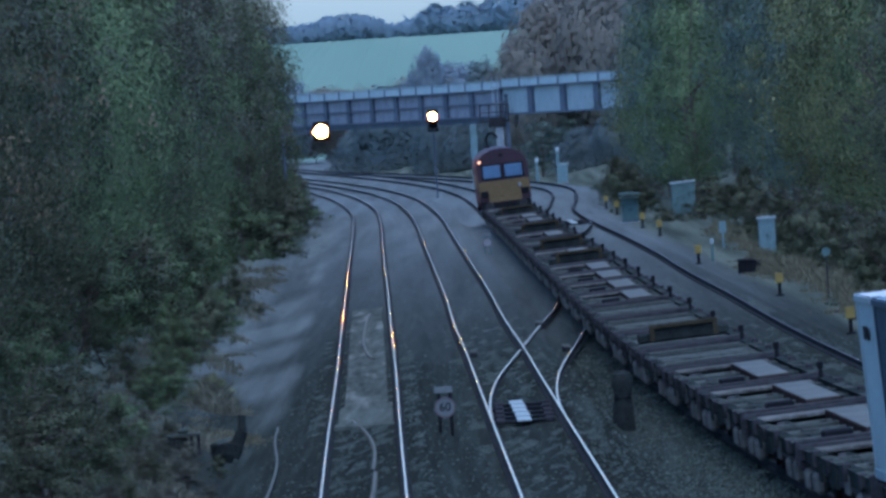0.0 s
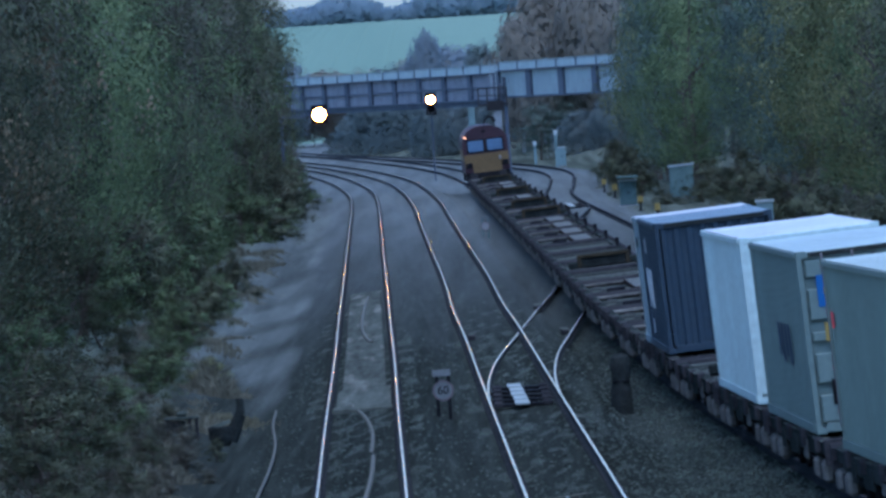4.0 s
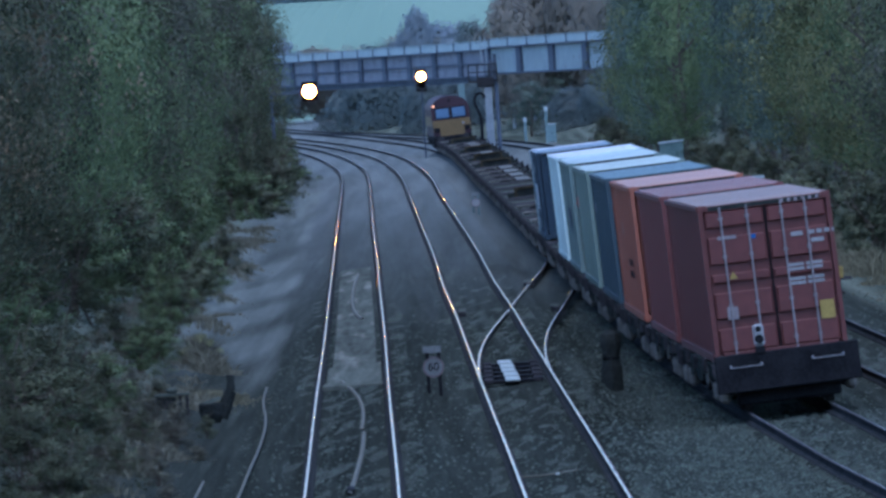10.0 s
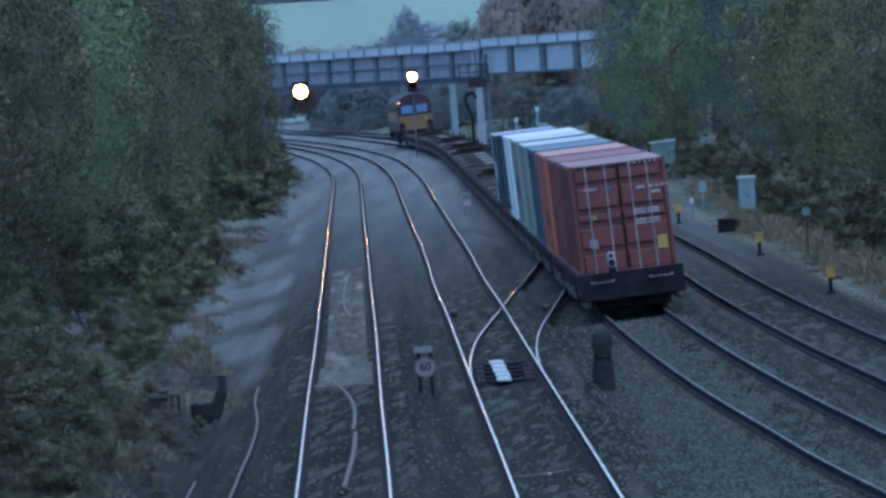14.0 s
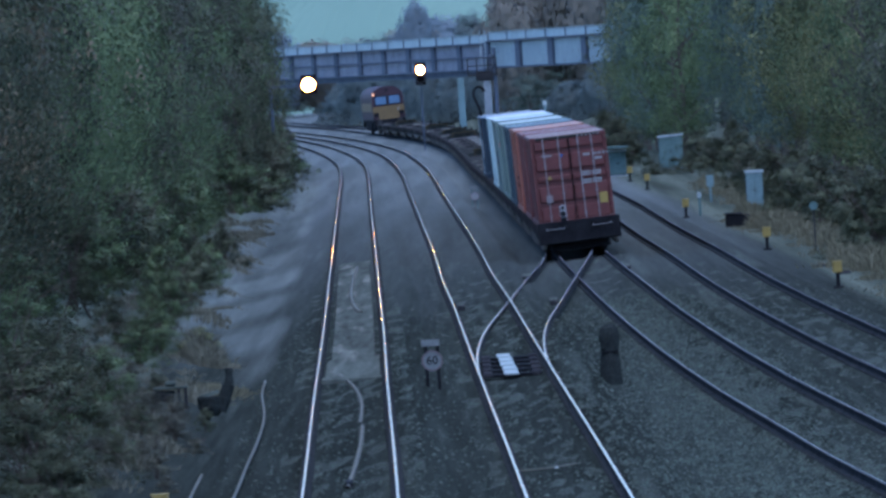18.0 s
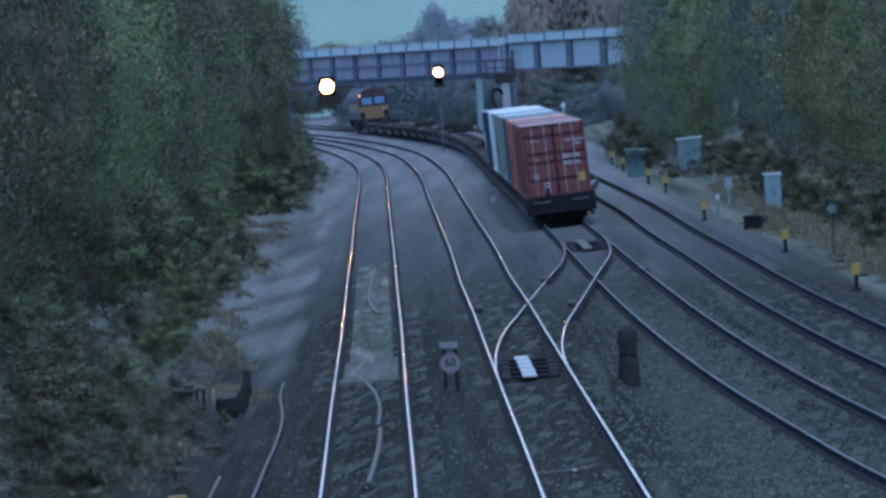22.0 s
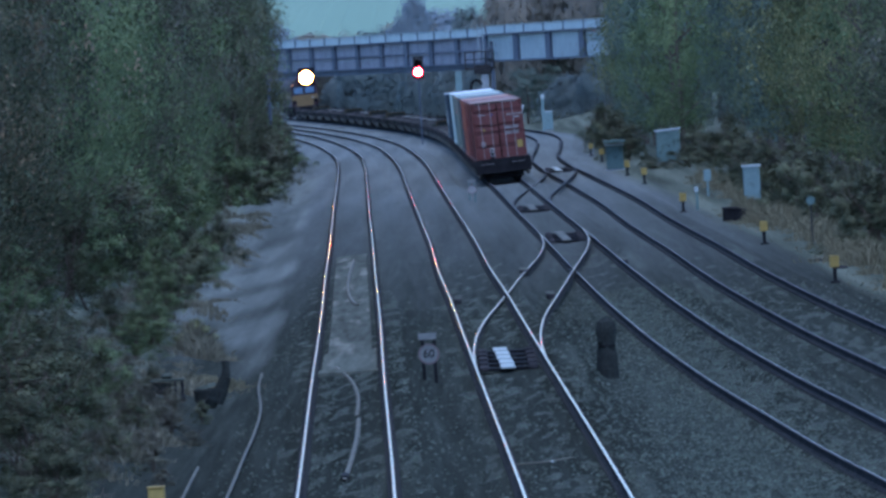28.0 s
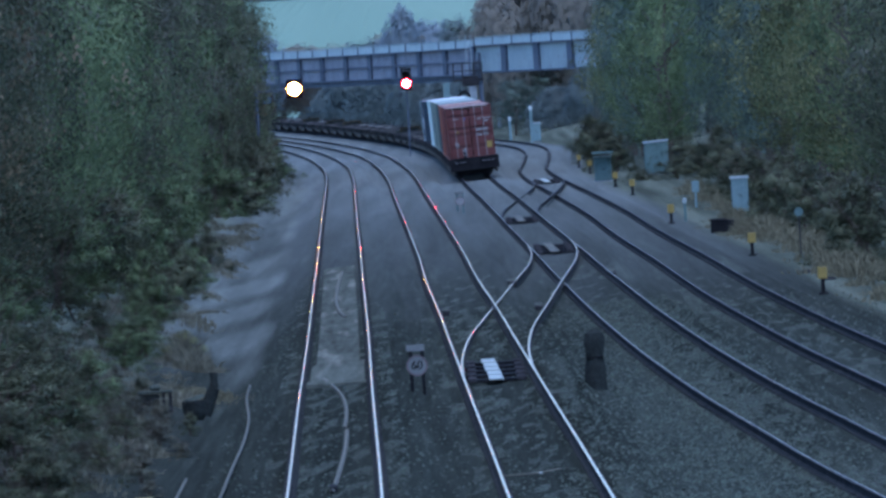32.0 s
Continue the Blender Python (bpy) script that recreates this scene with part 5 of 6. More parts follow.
def locomotive():
    e = tagged(empty("locomotive"), "maroon and gold diesel freight locomotive leading the train", "locomotive")
    maroon = mat("locomotive_maroon", (0.0285, 0.01805, 0.0228), (0.057, 0.0285, 0.0361), 0.65, 0, 0.5, 8, 0.02, 0, 0.2)
    gold = mat("locomotive_gold", (0.114, 0.0798, 0.038), (0.1805, 0.1216, 0.057), 0.5, 0, 0.5, 8, 0.02)
    # the glass has the sky's reflection painted in as pale blue
    glass = mat("sky_tinted_cab_glass", (0.0665, 0.114, 0.19), (0.1045, 0.171, 0.266), 0.3, 0, 1, 9, 0, 0, 0.4)

    def hull(y0, y1, z0, section):
        """A body whose cross-section is half of a list of (x, z)."""
        bm = bmesh.new()
        ring = [(x, z) for x, z in section] + [(-x, z) for x, z in section[::-1] if x > 0]
        a = [bm.verts.new((x, y0, z)) for x, z in ring]
        b = [bm.verts.new((x, y1, z)) for x, z in ring]
        n = len(ring)
        for k in range(n):
            bm.faces.new((a[k], a[(k + 1) % n], b[(k + 1) % n], b[k]))
        bm.faces.new(a)
        bm.faces.new(b)
        bmesh.ops.recalc_face_normals(bm, faces=bm.faces)
        return bm

    roof = [(0.0, 3.92), (0.55, 3.86), (0.95, 3.68), (1.22, 3.38)]
    part("body", hull(-9.2, 9.2, 1.0, roof + [(1.32, 3.05), (1.32, 1.2)]), maroon, e)
    cab = part("cab", hull(-10.5, -9.2, 1.0, roof + [(1.32, 3.05), (1.32, 1.25)]), maroon, e)
    part("cab", hull(9.2, 10.5, 1.0, roof + [(1.32, 3.05), (1.32, 1.25)]), maroon, e)
    y = -10.5
    for x0, x1 in ((-1.02, -0.1), (0.1, 1.02)):
        part("windscreen", boxes((x0, x1, y - 0.03, y + 0.02, 2.42, 3.08), bevel=0.03), glass, cab, "windscreen pane coloured for the sky it reflects")
        part("window_surround", boxes((x0 - 0.07, x1 + 0.07, y - 0.015, y - 0.002, 2.35, 3.15), bevel=0.004), BLACK, cab)
    part("nose_band", boxes((-1.3, 1.3, y - 0.02, y - 0.001, 1.5, 2.28), bevel=0.006), gold, cab, "gold band across the cab end")
    part("nose_lower", boxes((-0.85, 0.85, y - 0.024, y - 0.001, 1.05, 1.49), bevel=0.006), gold, cab)
    for x in (-1.05, 1.05):
        part("lamp_box", boxes((x - 0.2, x + 0.2, y - 0.1, y - 0.02, 1.5, 1.8), bevel=0.03), BLACK, cab)
    part("headlight", boxes((0.72, 0.86, y - 0.08, y - 0.021, 1.86, 2.06), bevel=0.03), WHITE_MARK, cab)
    # glowing block added for a bright spot at the roof corner
    part("marker_light", boxes((-1.22, -1.06, y - 0.05, y + 0.12, 3.25, 3.37), bevel=0.04), GLOW_SPOT, cab, "glowing warm roof marker light")
    part("roof_pod", boxes((-0.12, 0.12, y - 0.02, y + 0.3, 3.5, 3.66), bevel=0.03), BLACK, cab)
    part("side_stripe", boxes((-1.334, -1.322, -9.1, 9.1, 1.9, 2.6)), gold, e, "gold side stripe")
    part("side_stripe", boxes((1.322, 1.334, -9.1, 9.1, 1.9, 2.6)), gold, e, "gold side stripe")
    part("underframe", boxes((-1.3, 1.3, -10.6, 10.6, 0.95, 1.19), bevel=0.03), BLACK, e)
    part("fuel_tank", boxes((-1.2, 1.2, -3.0, 3.0, 0.3, 0.94), bevel=0.08), BLACK, e)
    for q in (-1, 1):
        part("buffer_beam", boxes((-1.3, 1.3, q * 10.55 - 0.12, q * 10.55 + 0.12, 0.6, 1.1), bevel=0.03), BLACK, e)
        for x in (-0.87, 0.87):
            bm = bmesh.new()
            rod(bm, (x, q * 10.6, 1.0), (x, q * 11.1, 1.0), 0.1, 0.1, 8)
            rod(bm, (x, q * 11.1, 1.0), (x, q * 11.16, 1.0), 0.24, 0.23, 12)
            part("buffer", bm, STEEL_DARK, e)
        bm = boxes((-1.15, -0.95, q * 6.6 - 2.4, q * 6.6 + 2.4, 0.4, 0.9), (0.95, 1.15, q * 6.6 - 2.4, q * 6.6 + 2.4, 0.4, 0.9), bevel=0.04)
        bogie = part("bogie", bm, BLACK, e)
        for dy in (-1.9, 0, 1.9):
            bm = bmesh.new()
            for s in (-1, 1):
                rod(bm, (s * 0.69, q * 6.6 + dy, 0.53), (s * 0.82, q * 6.6 + dy, 0.53), 0.53, 0.53, 18)
            rod(bm, (-0.69, q * 6.6 + dy, 0.53), (0.69, q * 6.6 + dy, 0.53), 0.09, 0.09, 8)
            part("wheelset", bm, STEEL_DARK, bogie)
    return e


movers.append((locomotive(), 503 + 10.6, 0))


# ---- lineside things ----
def gz(x, y):
    return float(ground_z(np.array(float(x)), np.array(float(y))))


def cabinet(x, y, w, d, h, label, slope=0.0, paint_of=CAB_GREY):
    c = tagged(empty("equipment_cabinet", x, y, gz(x, y) - 0.05), label, "cabinet", "equipment cabinets beside the line")
    part("body", boxes((-w / 2, w / 2, 0, d, 0.1, h), bevel=0.015), paint_of, c)
    part("plinth", boxes((-w / 2 - 0.05, w / 2 + 0.05, -0.05, d + 0.05, -0.2, 0.1)), CONCRETE, c)
    for s in (-1, 1):
        x0, x1 = (-w / 2 + 0.02, -0.01) if s < 0 else (0.01, w / 2 - 0.02)
        dr = part("door", boxes((x0, x1, -0.025, -0.002, 0.16, h - 0.05), bevel=0.006), paint_of, c)
        part("handle", boxes((s * 0.04 - 0.012, s * 0.04 + 0.012, -0.05, -0.026, h * 0.5, h * 0.5 + 0.14)), STEEL_DARK, dr)
    bm = boxes((-w / 2 - 0.05, w / 2 + 0.05, -0.06, d + 0.06, h, h + 0.09))
    for v in bm.verts:
        v.co.z += slope * v.co.x
    part("roof", bm, CAB_WHITE, c, "white overhanging roof")
    return c


cabinet(11.8, 389, 0.64, 0.6, 1.5, "tall pale grey equipment cabinet with a white roof")
cabinet(11.5, 520, 1.25, 0.9, 1.75, "wide pale cabinet half hidden by a bush", 0.06, CAB_DIM)
cabinet(8.4, 505, 0.85, 0.7, 1.3, "dim grey cabinet under a small canopy", 0.0, CAB_DIM)
part("canopy", boxes((7.85, 8.95, 504.2, 505.9, 1.2, 1.28), bevel=0.02), CAB_DIM, bpy.data.objects["equipment_cabinet.002"]).matrix_basis = bpy.data.objects["equipment_cabinet.002"].matrix_basis.inverted()
cabinet(7.5, 737, 0.6, 0.6, 1.4, "pale distant cabinet beside the curving track")


def yellow_unit(x, y, k=1.0):
    u = tagged(empty("yellow_box", x, y, gz(x, y)), "yellow metal box on a short dark post", "trackside box", "yellow trackside boxes")
    part("box", boxes((-0.15 * k, 0.15 * k, -0.1, 0.1, 0.42, 0.72), bevel=0.02), YELLOW_BOX, u)
    part("lid", boxes((-0.165 * k, 0.165 * k, -0.115, 0.115, 0.721, 0.745), bevel=0.008), YELLOW_BOX, u)
    part("post", boxes((-0.05, 0.05, -0.05, 0.05, 0.0, 0.42)), BLACK, u)
    part("foot", boxes((-0.13, 0.13, -0.13, 0.13, -0.05, 0.06), bevel=0.02), BLACK, u)
    return u


for x, y in ((9.9, 317), (10.15, 266), (8.83, 380), (8.87, 455), (8.25, 539), (8.1, 568), (8.62, 484), (-4.66, 147.0)):
    yellow_unit(x, y, 0.85)


def sign_on_legs(x, y, r, digits, label):
    s = tagged(empty("speed_sign", x, y, gz(x, y)), label, "speed sign", "speed signs in the six-foot")
    bm = bmesh.new()
    rod(bm, (0, 0.0, 0.56), (0, 0.02, 0.56), r, r, 24)
    disc = part("disc", bm, SIGN_GREY if digits else WHITE_MARK, s)
    bm = bmesh.new()
    n = 28
    for k in range(n):
        a, b = k * math.tau / n, (k + 1) * math.tau / n
        v = [bm.verts.new((q * math.cos(w), -0.006, 0.56 + q * math.sin(w))) for q, w in ((r, a), (r, b), (r * 0.84, b), (r * 0.84, a))]
        bm.faces.new(v)
    part("rim", bm, SIGN_RIM, disc, "dark rim")
    for q in (-1, 1):
        part("leg", boxes((q * 0.12 - 0.035, q * 0.12 + 0.035, 0.03, 0.08, -0.05, 0.98)), BLACK if digits else CAB_DIM, s)
    part("plate", boxes((-0.2, 0.17, 0.0, 0.02, 0.86, 0.99), bevel=0.004), SIGN_GREY, s, "small blank plate")
    if digits:
        cu = bpy.data.curves.new("digits", "FONT")
        cu.body, cu.size, cu.align_x, cu.align_y, cu.extrude, cu.offset = digits, r * 1.12, "CENTER", "CENTER", 0.002, 0.002
        me = bpy.data.meshes.new_from_object(bpy.data.objects.new("digits", cu))
        me.materials.append(BLACK)
        d = new("digits", me)
        d.parent = disc
        d.matrix_basis = pose(0, -0.01, 0.56, 90)
    return s


sign_on_legs(-0.68, 204, 0.215, "60", "round weathered speed sign on two dark legs")
sign_on_legs(0.87, 432, 0.2, "", "small distant round sign on two legs")


def point_gear(at, y0, y1, board):
    """Stretcher bars between the switch blades, and the pale cover board along them."""
    ym = (y0 + y1) / 2
    g = tagged(empty("point_gear", float(at(ym)), ym, -0.1), "point stretcher bars with a pale cover board", "point gear", "gear of the points")
    n = 5
    for k in range(n):
        y = y0 + (y1 - y0) * (k + 0.5) / n - ym
        w = 0.66 if k % 2 else 0.62
        part("stretcher_bar", boxes((-w, w, y - 0.26, y + 0.26, -0.02, 0.05), bevel=0.01), BLACK, g)
        for s in (-1, 1):
            part("bracket", boxes((s * 0.52 - 0.1, s * 0.52 + 0.1, y - 0.5, y + 0.5, 0.0, 0.09), bevel=0.015), STEEL_DARK, g)
    slant = float(at(y1) - at(y0)) / (y1 - y0)
    for k in range(n):
        a, b = y0 + (y1 - y0) * k / n - ym, y0 + (y1 - y0) * (k + 0.74) / n - ym
        bm = boxes((-0.15, 0.15, a, b, 0.06, 0.1), bevel=0.008)
        for v in bm.verts:
            v.co.x += slant * v.co.y - 0.08 + 0.012 * (k % 2)
        part("cover_board", bm, board, g, "pale grey cover board")
    return g


point_gear(TRACK["B"], 207, 221, BOARD)
point_gear(TRACK["C"], 331, 346, PALE_PLATE)
point_gear(TRACK["C"], 392, 404, PALE_PLATE)
point_gear(TRACK["D"], 500, 514, BOARD)


def covered_post():
    """A lumpy dark hooded stump between the lines."""
    p = tagged(empty("hooded_post", 2.98, 203, gz(2.98, 203)), "dark sheeted post between the lines", "post")
    rng = random.Random(2)
    bm = bmesh.new()
    prof = ((0.21, -0.05), (0.22, 0.2), (0.21, 0.5), (0.17, 0.68), (0.2, 0.78), (0.22, 1.0), (0.18, 1.18), (0.08, 1.26))
    rings = []
    for r, z in prof:
        rings.append([bm.verts.new((r * (1 + rng.uniform(-0.1, 0.1)) * math.cos(k * math.tau / 12), r * (1 + rng.uniform(-0.1, 0.1)) * math.sin(k * math.tau / 12), z)) for k in range(12)])
    for a, b in zip(rings, rings[1:]):
        for k in range(12):
            bm.faces.new((a[k], a[(k + 1) % 12], b[(k + 1) % 12], b[k]))
    bm.faces.new(rings[-1])
    part("cover", bm, DARK_SHEET, p)
    part("strap", boxes((-0.185, 0.185, -0.185, 0.185, 0.67, 0.7), bevel=0.01), BLACK, p)
    return p


covered_post()


def pipe(name, label, pts, r=0.045, category="pipe", group="loose pipes on the ballast"):
    """A loose pipe lying on the ballast."""
    cu = bpy.data.curves.new(name, "CURVE")
    cu.dimensions, cu.bevel_depth, cu.bevel_resolution, cu.resolution_u = "3D", r, 2, 6
    sp = cu.splines.new("BEZIER")
    sp.bezier_points.add(len(pts) - 1)
    for q, (x, y, z) in zip(sp.bezier_points, pts):
        q.co = (x, y, z)
        q.handle_left_type = q.handle_right_type = "AUTO"
    me = bpy.data.meshes.new_from_object(bpy.data.objects.new(name, cu))
    me.materials.clear()
    me.materials.append(CABLE)
    return tagged(new(name, me), label, category, group)


LOW = -0.13
pipe("loose_pipe", "dusty orange pipe lying between the rails", ((-2.76, 216.6, LOW), (-2.37, 208.1, LOW), (-2.15, 199.5, LOW), (-2.08, 192, LOW), (-2.07, 187.5, LOW)), 0.04)
pipe("loose_pipe", "dusty orange pipe lying between the rails", ((-2.01, 186, LOW), (-1.97, 178, LOW), (-1.98, 169.7, LOW), (-2.01, 162.5, LOW), (-2.03, 160, LOW)), 0.045)
pipe("loose_pipe", "dusty orange pipe lying between the rails", ((-3.32, 322, -0.09), (-3.27, 300, -0.09), (-3.1, 280, -0.09), (-2.82, 268, -0.09), (-2.72, 266, -0.09)), 0.05)
pipe("loose_pipe", "dusty orange pipe lying on the cess", ((-4.39, 216, -0.14), (-4.31, 208, -0.14), (-4.03, 195, -0.15), (-3.93, 183.6, -0.16), (-3.91, 172.4, -0.16), (-3.88, 162.5, -0.16), (-3.86, 150, -0.16)), 0.028)
pipe("white_rod", "pale rod leaning across the cess", ((-4.5, 164.6, 0.04), (-4.54, 161, -0.04), (-4.58, 155, -0.15)), 0.024, "rod", "")
pipe("bond_wire", "thin pale bond wire across the ballast", ((0.76, 162.98, -0.15), (1.13, 162.9, -0.14), (1.41, 163.15, -0.13), (1.89, 164.0, -0.12), (2.19, 164.9, -0.12)), 0.014, "wire", "")
cap = tagged(empty("pipe_end", -2.02, 161.2, -0.16), "short dark clamp on the pipe's end", "clamp")
part("collar", boxes((-0.06, 0.06, -0.7, 0.5, -0.02, 0.1), bevel=0.02), BLACK, cap)
cap = tagged(empty("wire_clip", 1.39, 163.1, -0.17), "small white clip on the bond wire", "clip")
part("clip", boxes((-0.03, 0.03, -0.2, 0.2, 0, 0.045), bevel=0.008), BOARD, cap)
for x, y, w in ((-0.02, 266, 0.09), (1.98, 292, 0.12), (4.97, 296, 0.13), (2.5, 268, 0.1)):
    r = tagged(empty("rail_joint_box", x, y, gz(x, y)), "low dusty joint box beside the rail", "joint box", "joint boxes beside the rails")
    part("body", boxes((-w, w, -1.6, 1.6, -0.02, 0.13), bevel=0.02), STEEL_DARK, r)
    part("cover", boxes((-w - 0.01, w + 0.01, -1.3, 1.3, 0.131, 0.15), bevel=0.006), DECK_DUST, r)
for x, y in ((10.69, 291), (10.9, 281)):
    r = tagged(empty("cable_block", x, y, gz(x, y)), "low dark cable block in the cess", "cable block", "cable blocks in the cess")
    part("body", boxes((-0.2, 0.2, -0.4, 0.4, -0.03, 0.06), bevel=0.02), STEEL_DARK, r)
    part("cover", boxes((-0.16, 0.16, -0.3, 0.3, 0.061, 0.08), bevel=0.006), BLACK, r)


def slab():
    """A pale concrete pan between the rails of the near line."""
    s = tagged(empty("track_slab", -2.6, 232, 0), "pale worn concrete pan between the rails", "slab")
    y = 214.0
    rng = random.Random(8)
    while y < 330:
        x = float(TRACK["A"](y)) + 2.6
        step = rng.uniform(3.2, 3.6)
        w = 0.5 if y > 226 else 0.6
        panel = part("slab_panel", boxes((x - w, x + w, y - 232, y - 232 + step - 0.005, -0.2, -0.15 + rng.uniform(-0.0015, 0.0015))), PAN, s)
        for q in panel.data.vertices:
            q.co.z += CANT * (q.co.x - x + 0.75)
        y += step
    x = float(TRACK["A"](213)) + 2.6
    part("slab_kerb", boxes((x - 0.66, x + 0.66, -19.6, -18.2, -0.2, -0.07), bevel=0.02), PAN, s, "raised pale kerb at the slab's end")
    return s


slab()


def clutter_left():
    b = tagged(empty("point_machine", -5.1, 199, gz(-5.1, 199)), "dark round-bellied point motor beside the line", "point machine")
    bm = bmesh.new()
    for z0, z1, r0, r1 in ((-0.03, 0.06, 0.13, 0.2), (0.06, 0.16, 0.2, 0.25), (0.16, 0.36, 0.25, 0.27), (0.36, 0.4, 0.27, 0.25)):
        rod(bm, (-0.07, 0, z0), (-0.07, 0, z1), r0, r1, 20)
    part("casing", bm, DARK_SHEET, b)
    bm = bmesh.new()
    rod(bm, (-0.08, 0, 0.4), (-0.1, 0, 0.47), 0.24, 0.2, 20)
    part("lid", bm, SLEEPER, b, "dusty grey lid")
    bm = bmesh.new()
    rod(bm, (0.1, 0, 0.1), (0.22, 0, 0.36), 0.15, 0.15, 10)
    rod(bm, (0.22, 0, 0.36), (0.33, 0, 0.62), 0.14, 0.12, 10)
    rod(bm, (0.33, 0, 0.62), (0.34, 0, 0.86), 0.1, 0.07, 10)
    rod(bm, (0.34, 0, 0.86), (0.34, 0, 0.94), 0.09, 0.08, 10)
    part("upright", bm, DARK_SHEET, b)
    t = tagged(empty("cable_stand", -6.0, 200.5, gz(-6.0, 200.5)), "low grey cable stand on thin legs", "stand")
    part("top", boxes((-0.36, 0.36, -0.2, 0.2, 0.4, 0.45), bevel=0.012), SLEEPER, t)
    part("cable_box", boxes((-0.3, 0.08, -0.14, 0.14, 0.14, 0.37), bevel=0.03), DARK_SHEET, t)
    part("cable_clamp", boxes((-0.12, 0.12, -0.1, 0.1, 0.45, 0.56), bevel=0.04), SLEEPER, t)
    for x in (-0.3, 0.16, 0.3):
        part("leg", boxes((x - 0.03, x + 0.03, -0.05, 0.05, -0.05, 0.4)), STEEL_DARK, t)
    c = tagged(empty("junction_box", 10.2, 357, gz(10.2, 357)), "low dark junction box beside the grass", "junction box")
    part("body", boxes((-0.5, 0.42, -0.3, 0.3, -0.05, 0.46), bevel=0.05), BLACK, c)
    part("lid", boxes((-0.52, 0.1, -0.33, 0.33, 0.461, 0.52), bevel=0.01), STEEL_DARK, c)
    p = tagged(empty("post_sign", 10.65, 412, gz(10.65, 412)), "blank pale plate on a thin post", "sign")
    part("plate", boxes((-0.15, 0.15, -0.01, 0.01, 0.65, 1.12), bevel=0.004), CAB_GREY, p)
    part("post", boxes((-0.04, 0.04, 0.012, 0.06, -0.05, 1.1)), CAB_GREY, p)
    m = tagged(empty("marker_post", 9.45, 383, gz(9.45, 383)), "short white-topped marker post", "marker post")
    part("post", boxes((-0.05, 0.05, -0.05, 0.05, -0.05, 0.7)), CAB_DIM, m)
    part("cap", boxes((-0.07, 0.07, -0.07, 0.07, 0.7, 0.9), bevel=0.02), CAB_WHITE, m)
    for x, y, h in ((5.62, 748, 1.9), (7.1, 735, 2.7)):
        q = tagged(empty("marker_post", x, y, gz(x, y)), "pale distant marker post with a white top", "marker post")
        part("post", boxes((-0.09, 0.09, -0.09, 0.09, -0.05, h - 0.35)), CAB_GREY, q)
        part("cap", boxes((-0.14, 0.14, -0.12, 0.12, h - 0.35, h), bevel=0.03), CAB_WHITE, q)
    k = tagged(empty("white_tag_post", -9.6, 575, gz(-9.6, 575)), "short white post beside the bank", "marker post")
    part("post", boxes((-0.15, 0.15, -0.1, 0.1, -0.05, 1.1), bevel=0.02), CAB_WHITE, k)


clutter_left()


def grass(name, label, material, seed, rows):
    """Tufts of thin arching blades, uncounted; rows give (x, y, blades, height, spread)."""
    rng = np.random.default_rng(seed)
    verts, faces = [], []
    for x, y, n, h, spread in rows:
        for _ in range(n):
            ox, oy = rng.normal(0, spread), rng.normal(0, spread * 2.5)
            bx, by = x + ox, y + oy
            bz = gz(bx, by) - 0.02
            dome = max(0.25, 1 - 0.35 * (ox / spread) ** 2)
            hh = h * rng.uniform(0.5, 1.1) * dome
            lx, ly = rng.normal(0, 0.3) + 0.35 * ox / spread, rng.normal(0, 0.3)
            w = rng.uniform(0.012, 0.024)
            k = len(verts)
            verts.extend([(bx - w, by, bz), (bx + w, by, bz), (bx + 0.3 * lx * hh + w * 0.8, by + 0.3 * ly * hh, bz + 0.65 * hh), (bx + 0.3 * lx * hh - w * 0.8, by + 0.3 * ly * hh, bz + 0.65 * hh), (bx + lx * hh, by + ly * hh, bz + hh)])
            faces += [(k, k + 1, k + 2, k + 3), (k + 3, k + 2, k + 4)]
    return tagged(new(name, mesh(name, verts, faces, [material])), label, "grass", kind="stuff")


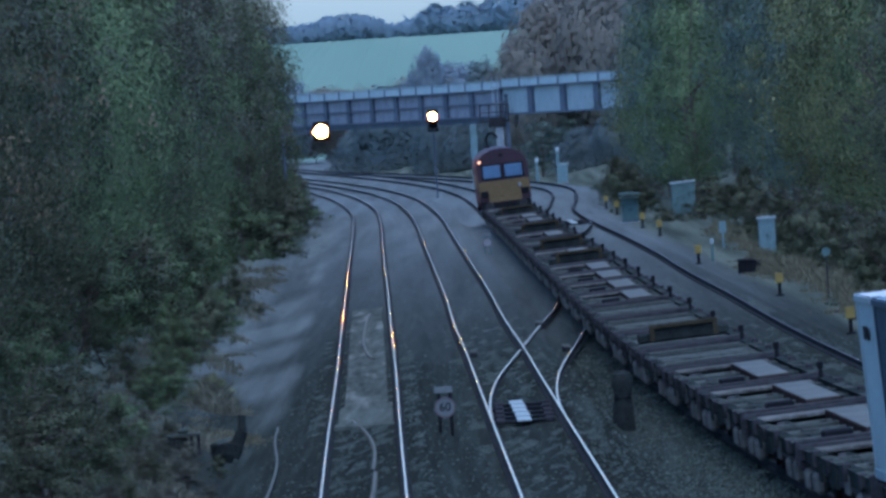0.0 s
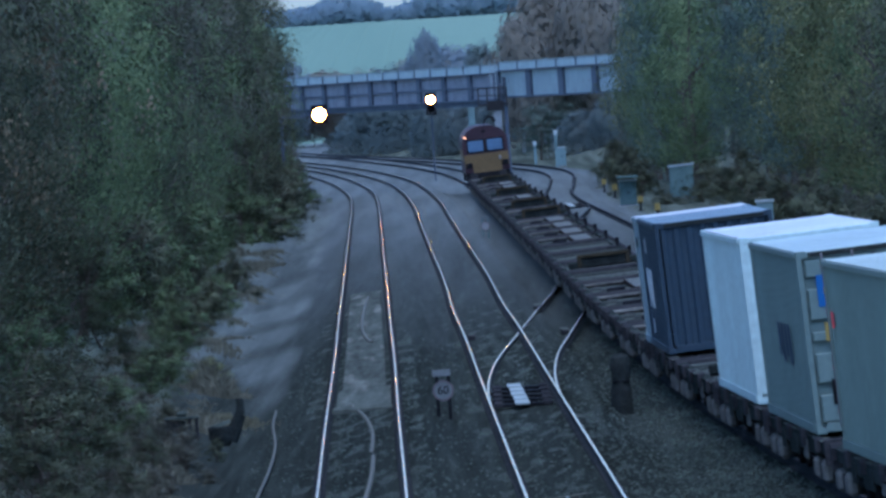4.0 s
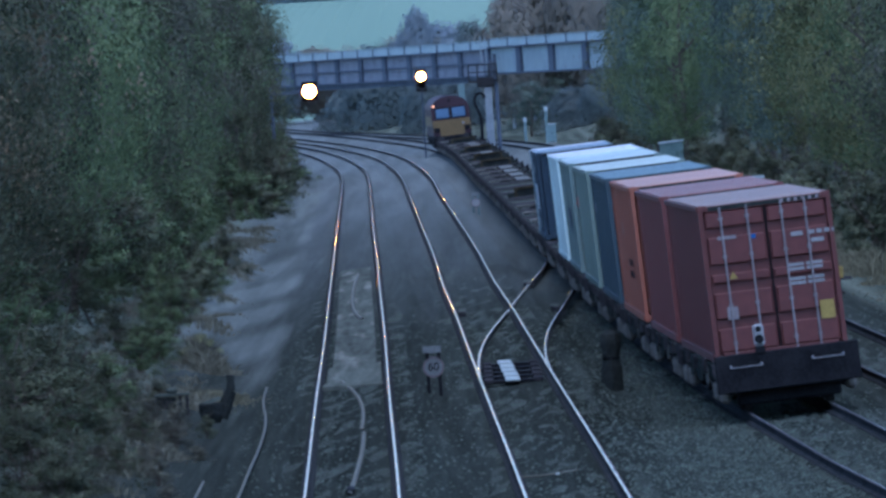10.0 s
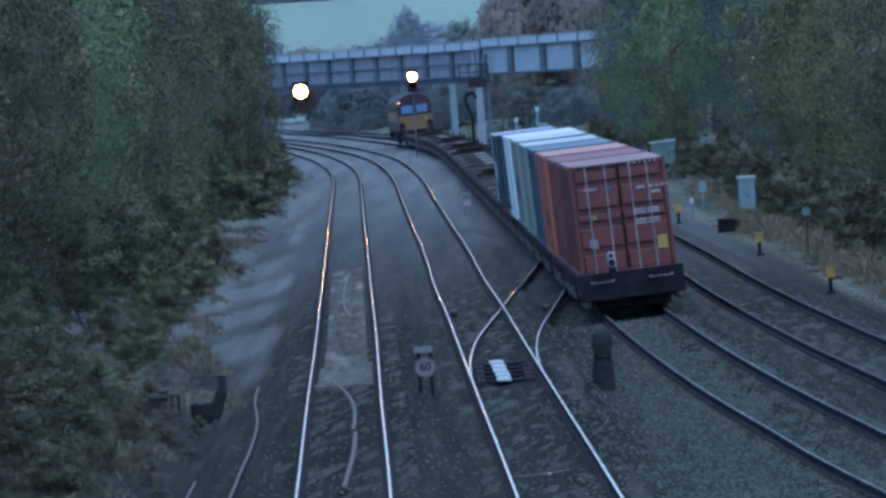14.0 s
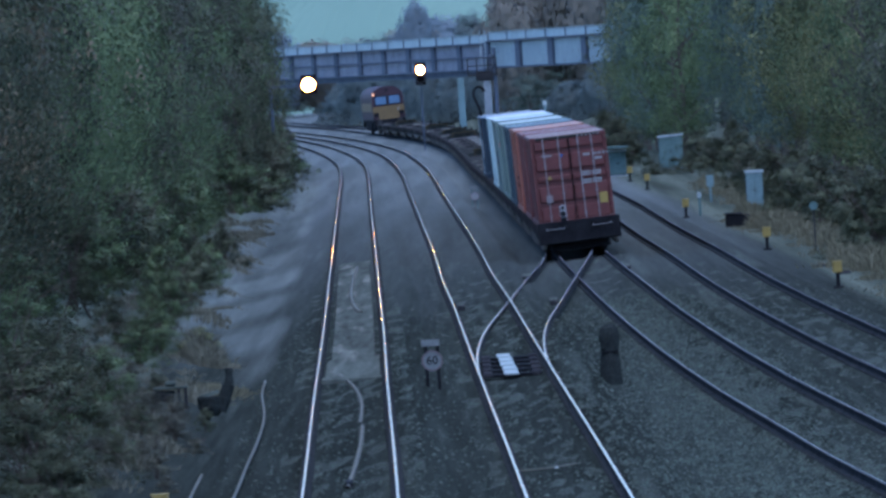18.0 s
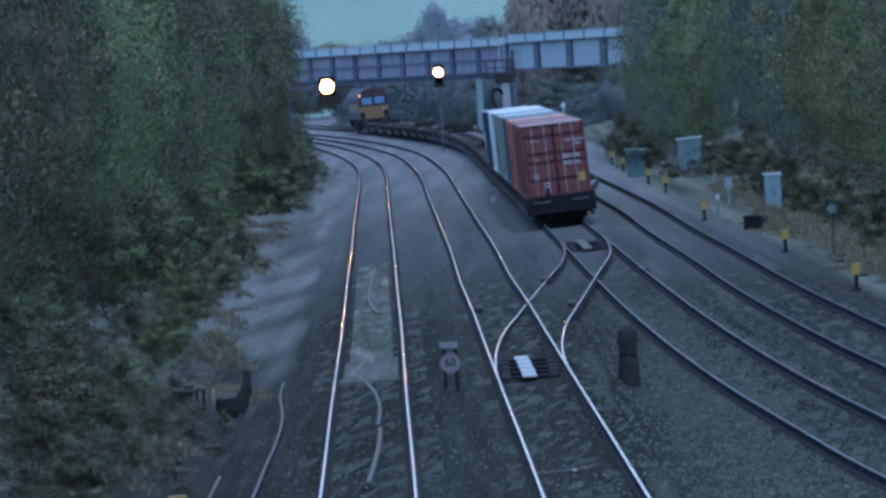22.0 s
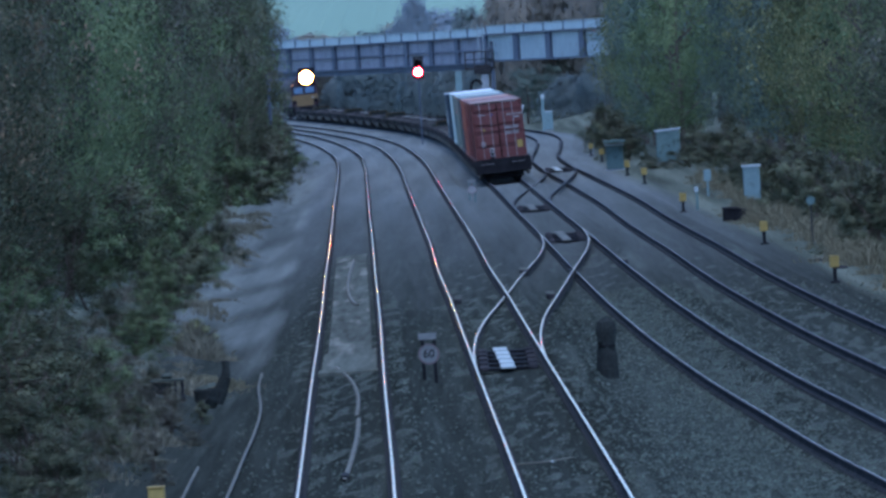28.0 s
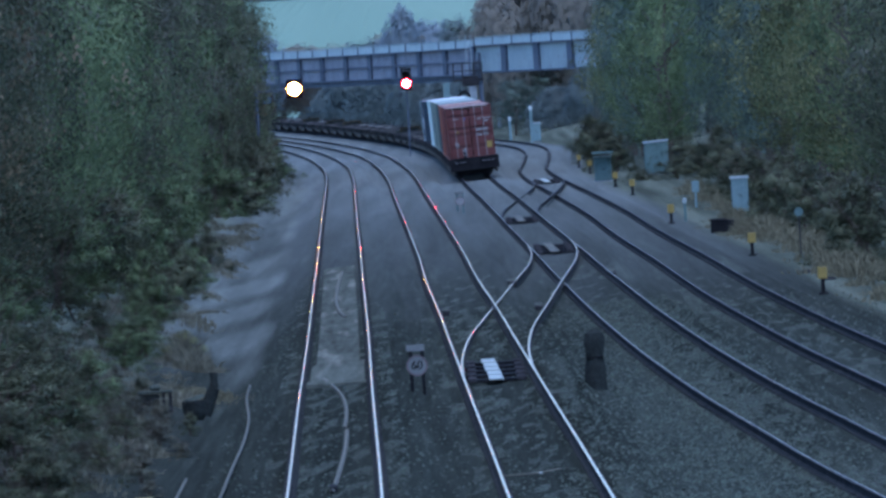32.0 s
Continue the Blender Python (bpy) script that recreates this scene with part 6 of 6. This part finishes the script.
def lay_grass():
    rng = random.Random(12)
    right, left = [], []
    for _ in range(95):
        y = rng.uniform(255, 470)
        right.append((11.75 + rng.uniform(-0.4, 1.2) - max(0, y - 420) * 0.012, y, 90, rng.uniform(0.25, 0.6), rng.uniform(0.25, 0.5)))
    for x, y, h in ((10.9, 352, 0.75), (11.3, 345, 0.8), (11.7, 350, 0.7), (11.4, 290, 0.7), (11.9, 284, 0.75), (12.2, 296, 0.6), (11.2, 378, 0.6), (10.6, 368, 0.4), (-5.5, 209, 0.3), (-5.25, 211, 0.26)):
        right.append((x, y, 420, h, 0.42))
    grass("straw_grass", "pale straw-coloured grass tussocks beside the line", STRAW, 12, right)
    for _ in range(170):
        y = rng.uniform(150, 420)
        left.append((float(TRACK["A"](y)) - 3.6 - rng.uniform(0, 2.8), y, 60, rng.uniform(0.12, 0.34), 0.35))
    for x, y, h in ((-5.6, 206, 0.35), (-5.9, 210, 0.4), (-6.2, 232, 0.8), (-5.9, 229, 0.6), (-5.7, 180, 0.3), (-5.9, 172, 0.35)):
        left.append((x, y, 320, h, 0.28))
    grass("dry_grass", "dull dry grass tufts on the cess", GRASS_DRY, 13, left)


lay_grass()
plate = tagged(empty("round_plate", 11.2, 310, gz(11.2, 310)), "faint grey round plate on a thin post", "sign")
bm = bmesh.new()
rod(bm, (0, 0, 1.45), (0, 0.02, 1.45), 0.14, 0.14, 18)
part("disc", bm, CAB_DIM, plate)
part("post", boxes((-0.025, 0.025, 0.021, 0.06, -0.05, 1.5)), STEEL_DARK, plate)


# ---- what moves ----
FLASHES = (21.5, 22.5, 23.0, 23.5, 24.0, 24.5, 25.0)


def motions():
    for thing, ahead, turn in movers:
        walk(thing, [(t, on_line(float(REAR(t)) + ahead) @ pose(0, 0, 0, 0, 0, turn)) for t in range(0, 33)])
    up = pose(0, 0, 0)
    drop = pose(0, 0, -0.605)
    walk(signal_shutter, [(0.0, drop), (22.63, drop), (22.73, up), (32.0, up)])
    shut, clear = pose(-0.46, -7.485, 1.33), pose(-0.46, -7.43, 1.33)
    rows = [(0.0, shut)]
    for t in FLASHES:
        rows += [(t - 0.1, shut), (t - 0.0667, clear), (t + 0.0667, clear), (t + 0.1, shut)]
    walk(tail_shutter, rows + [(32.0, shut)])


motions()
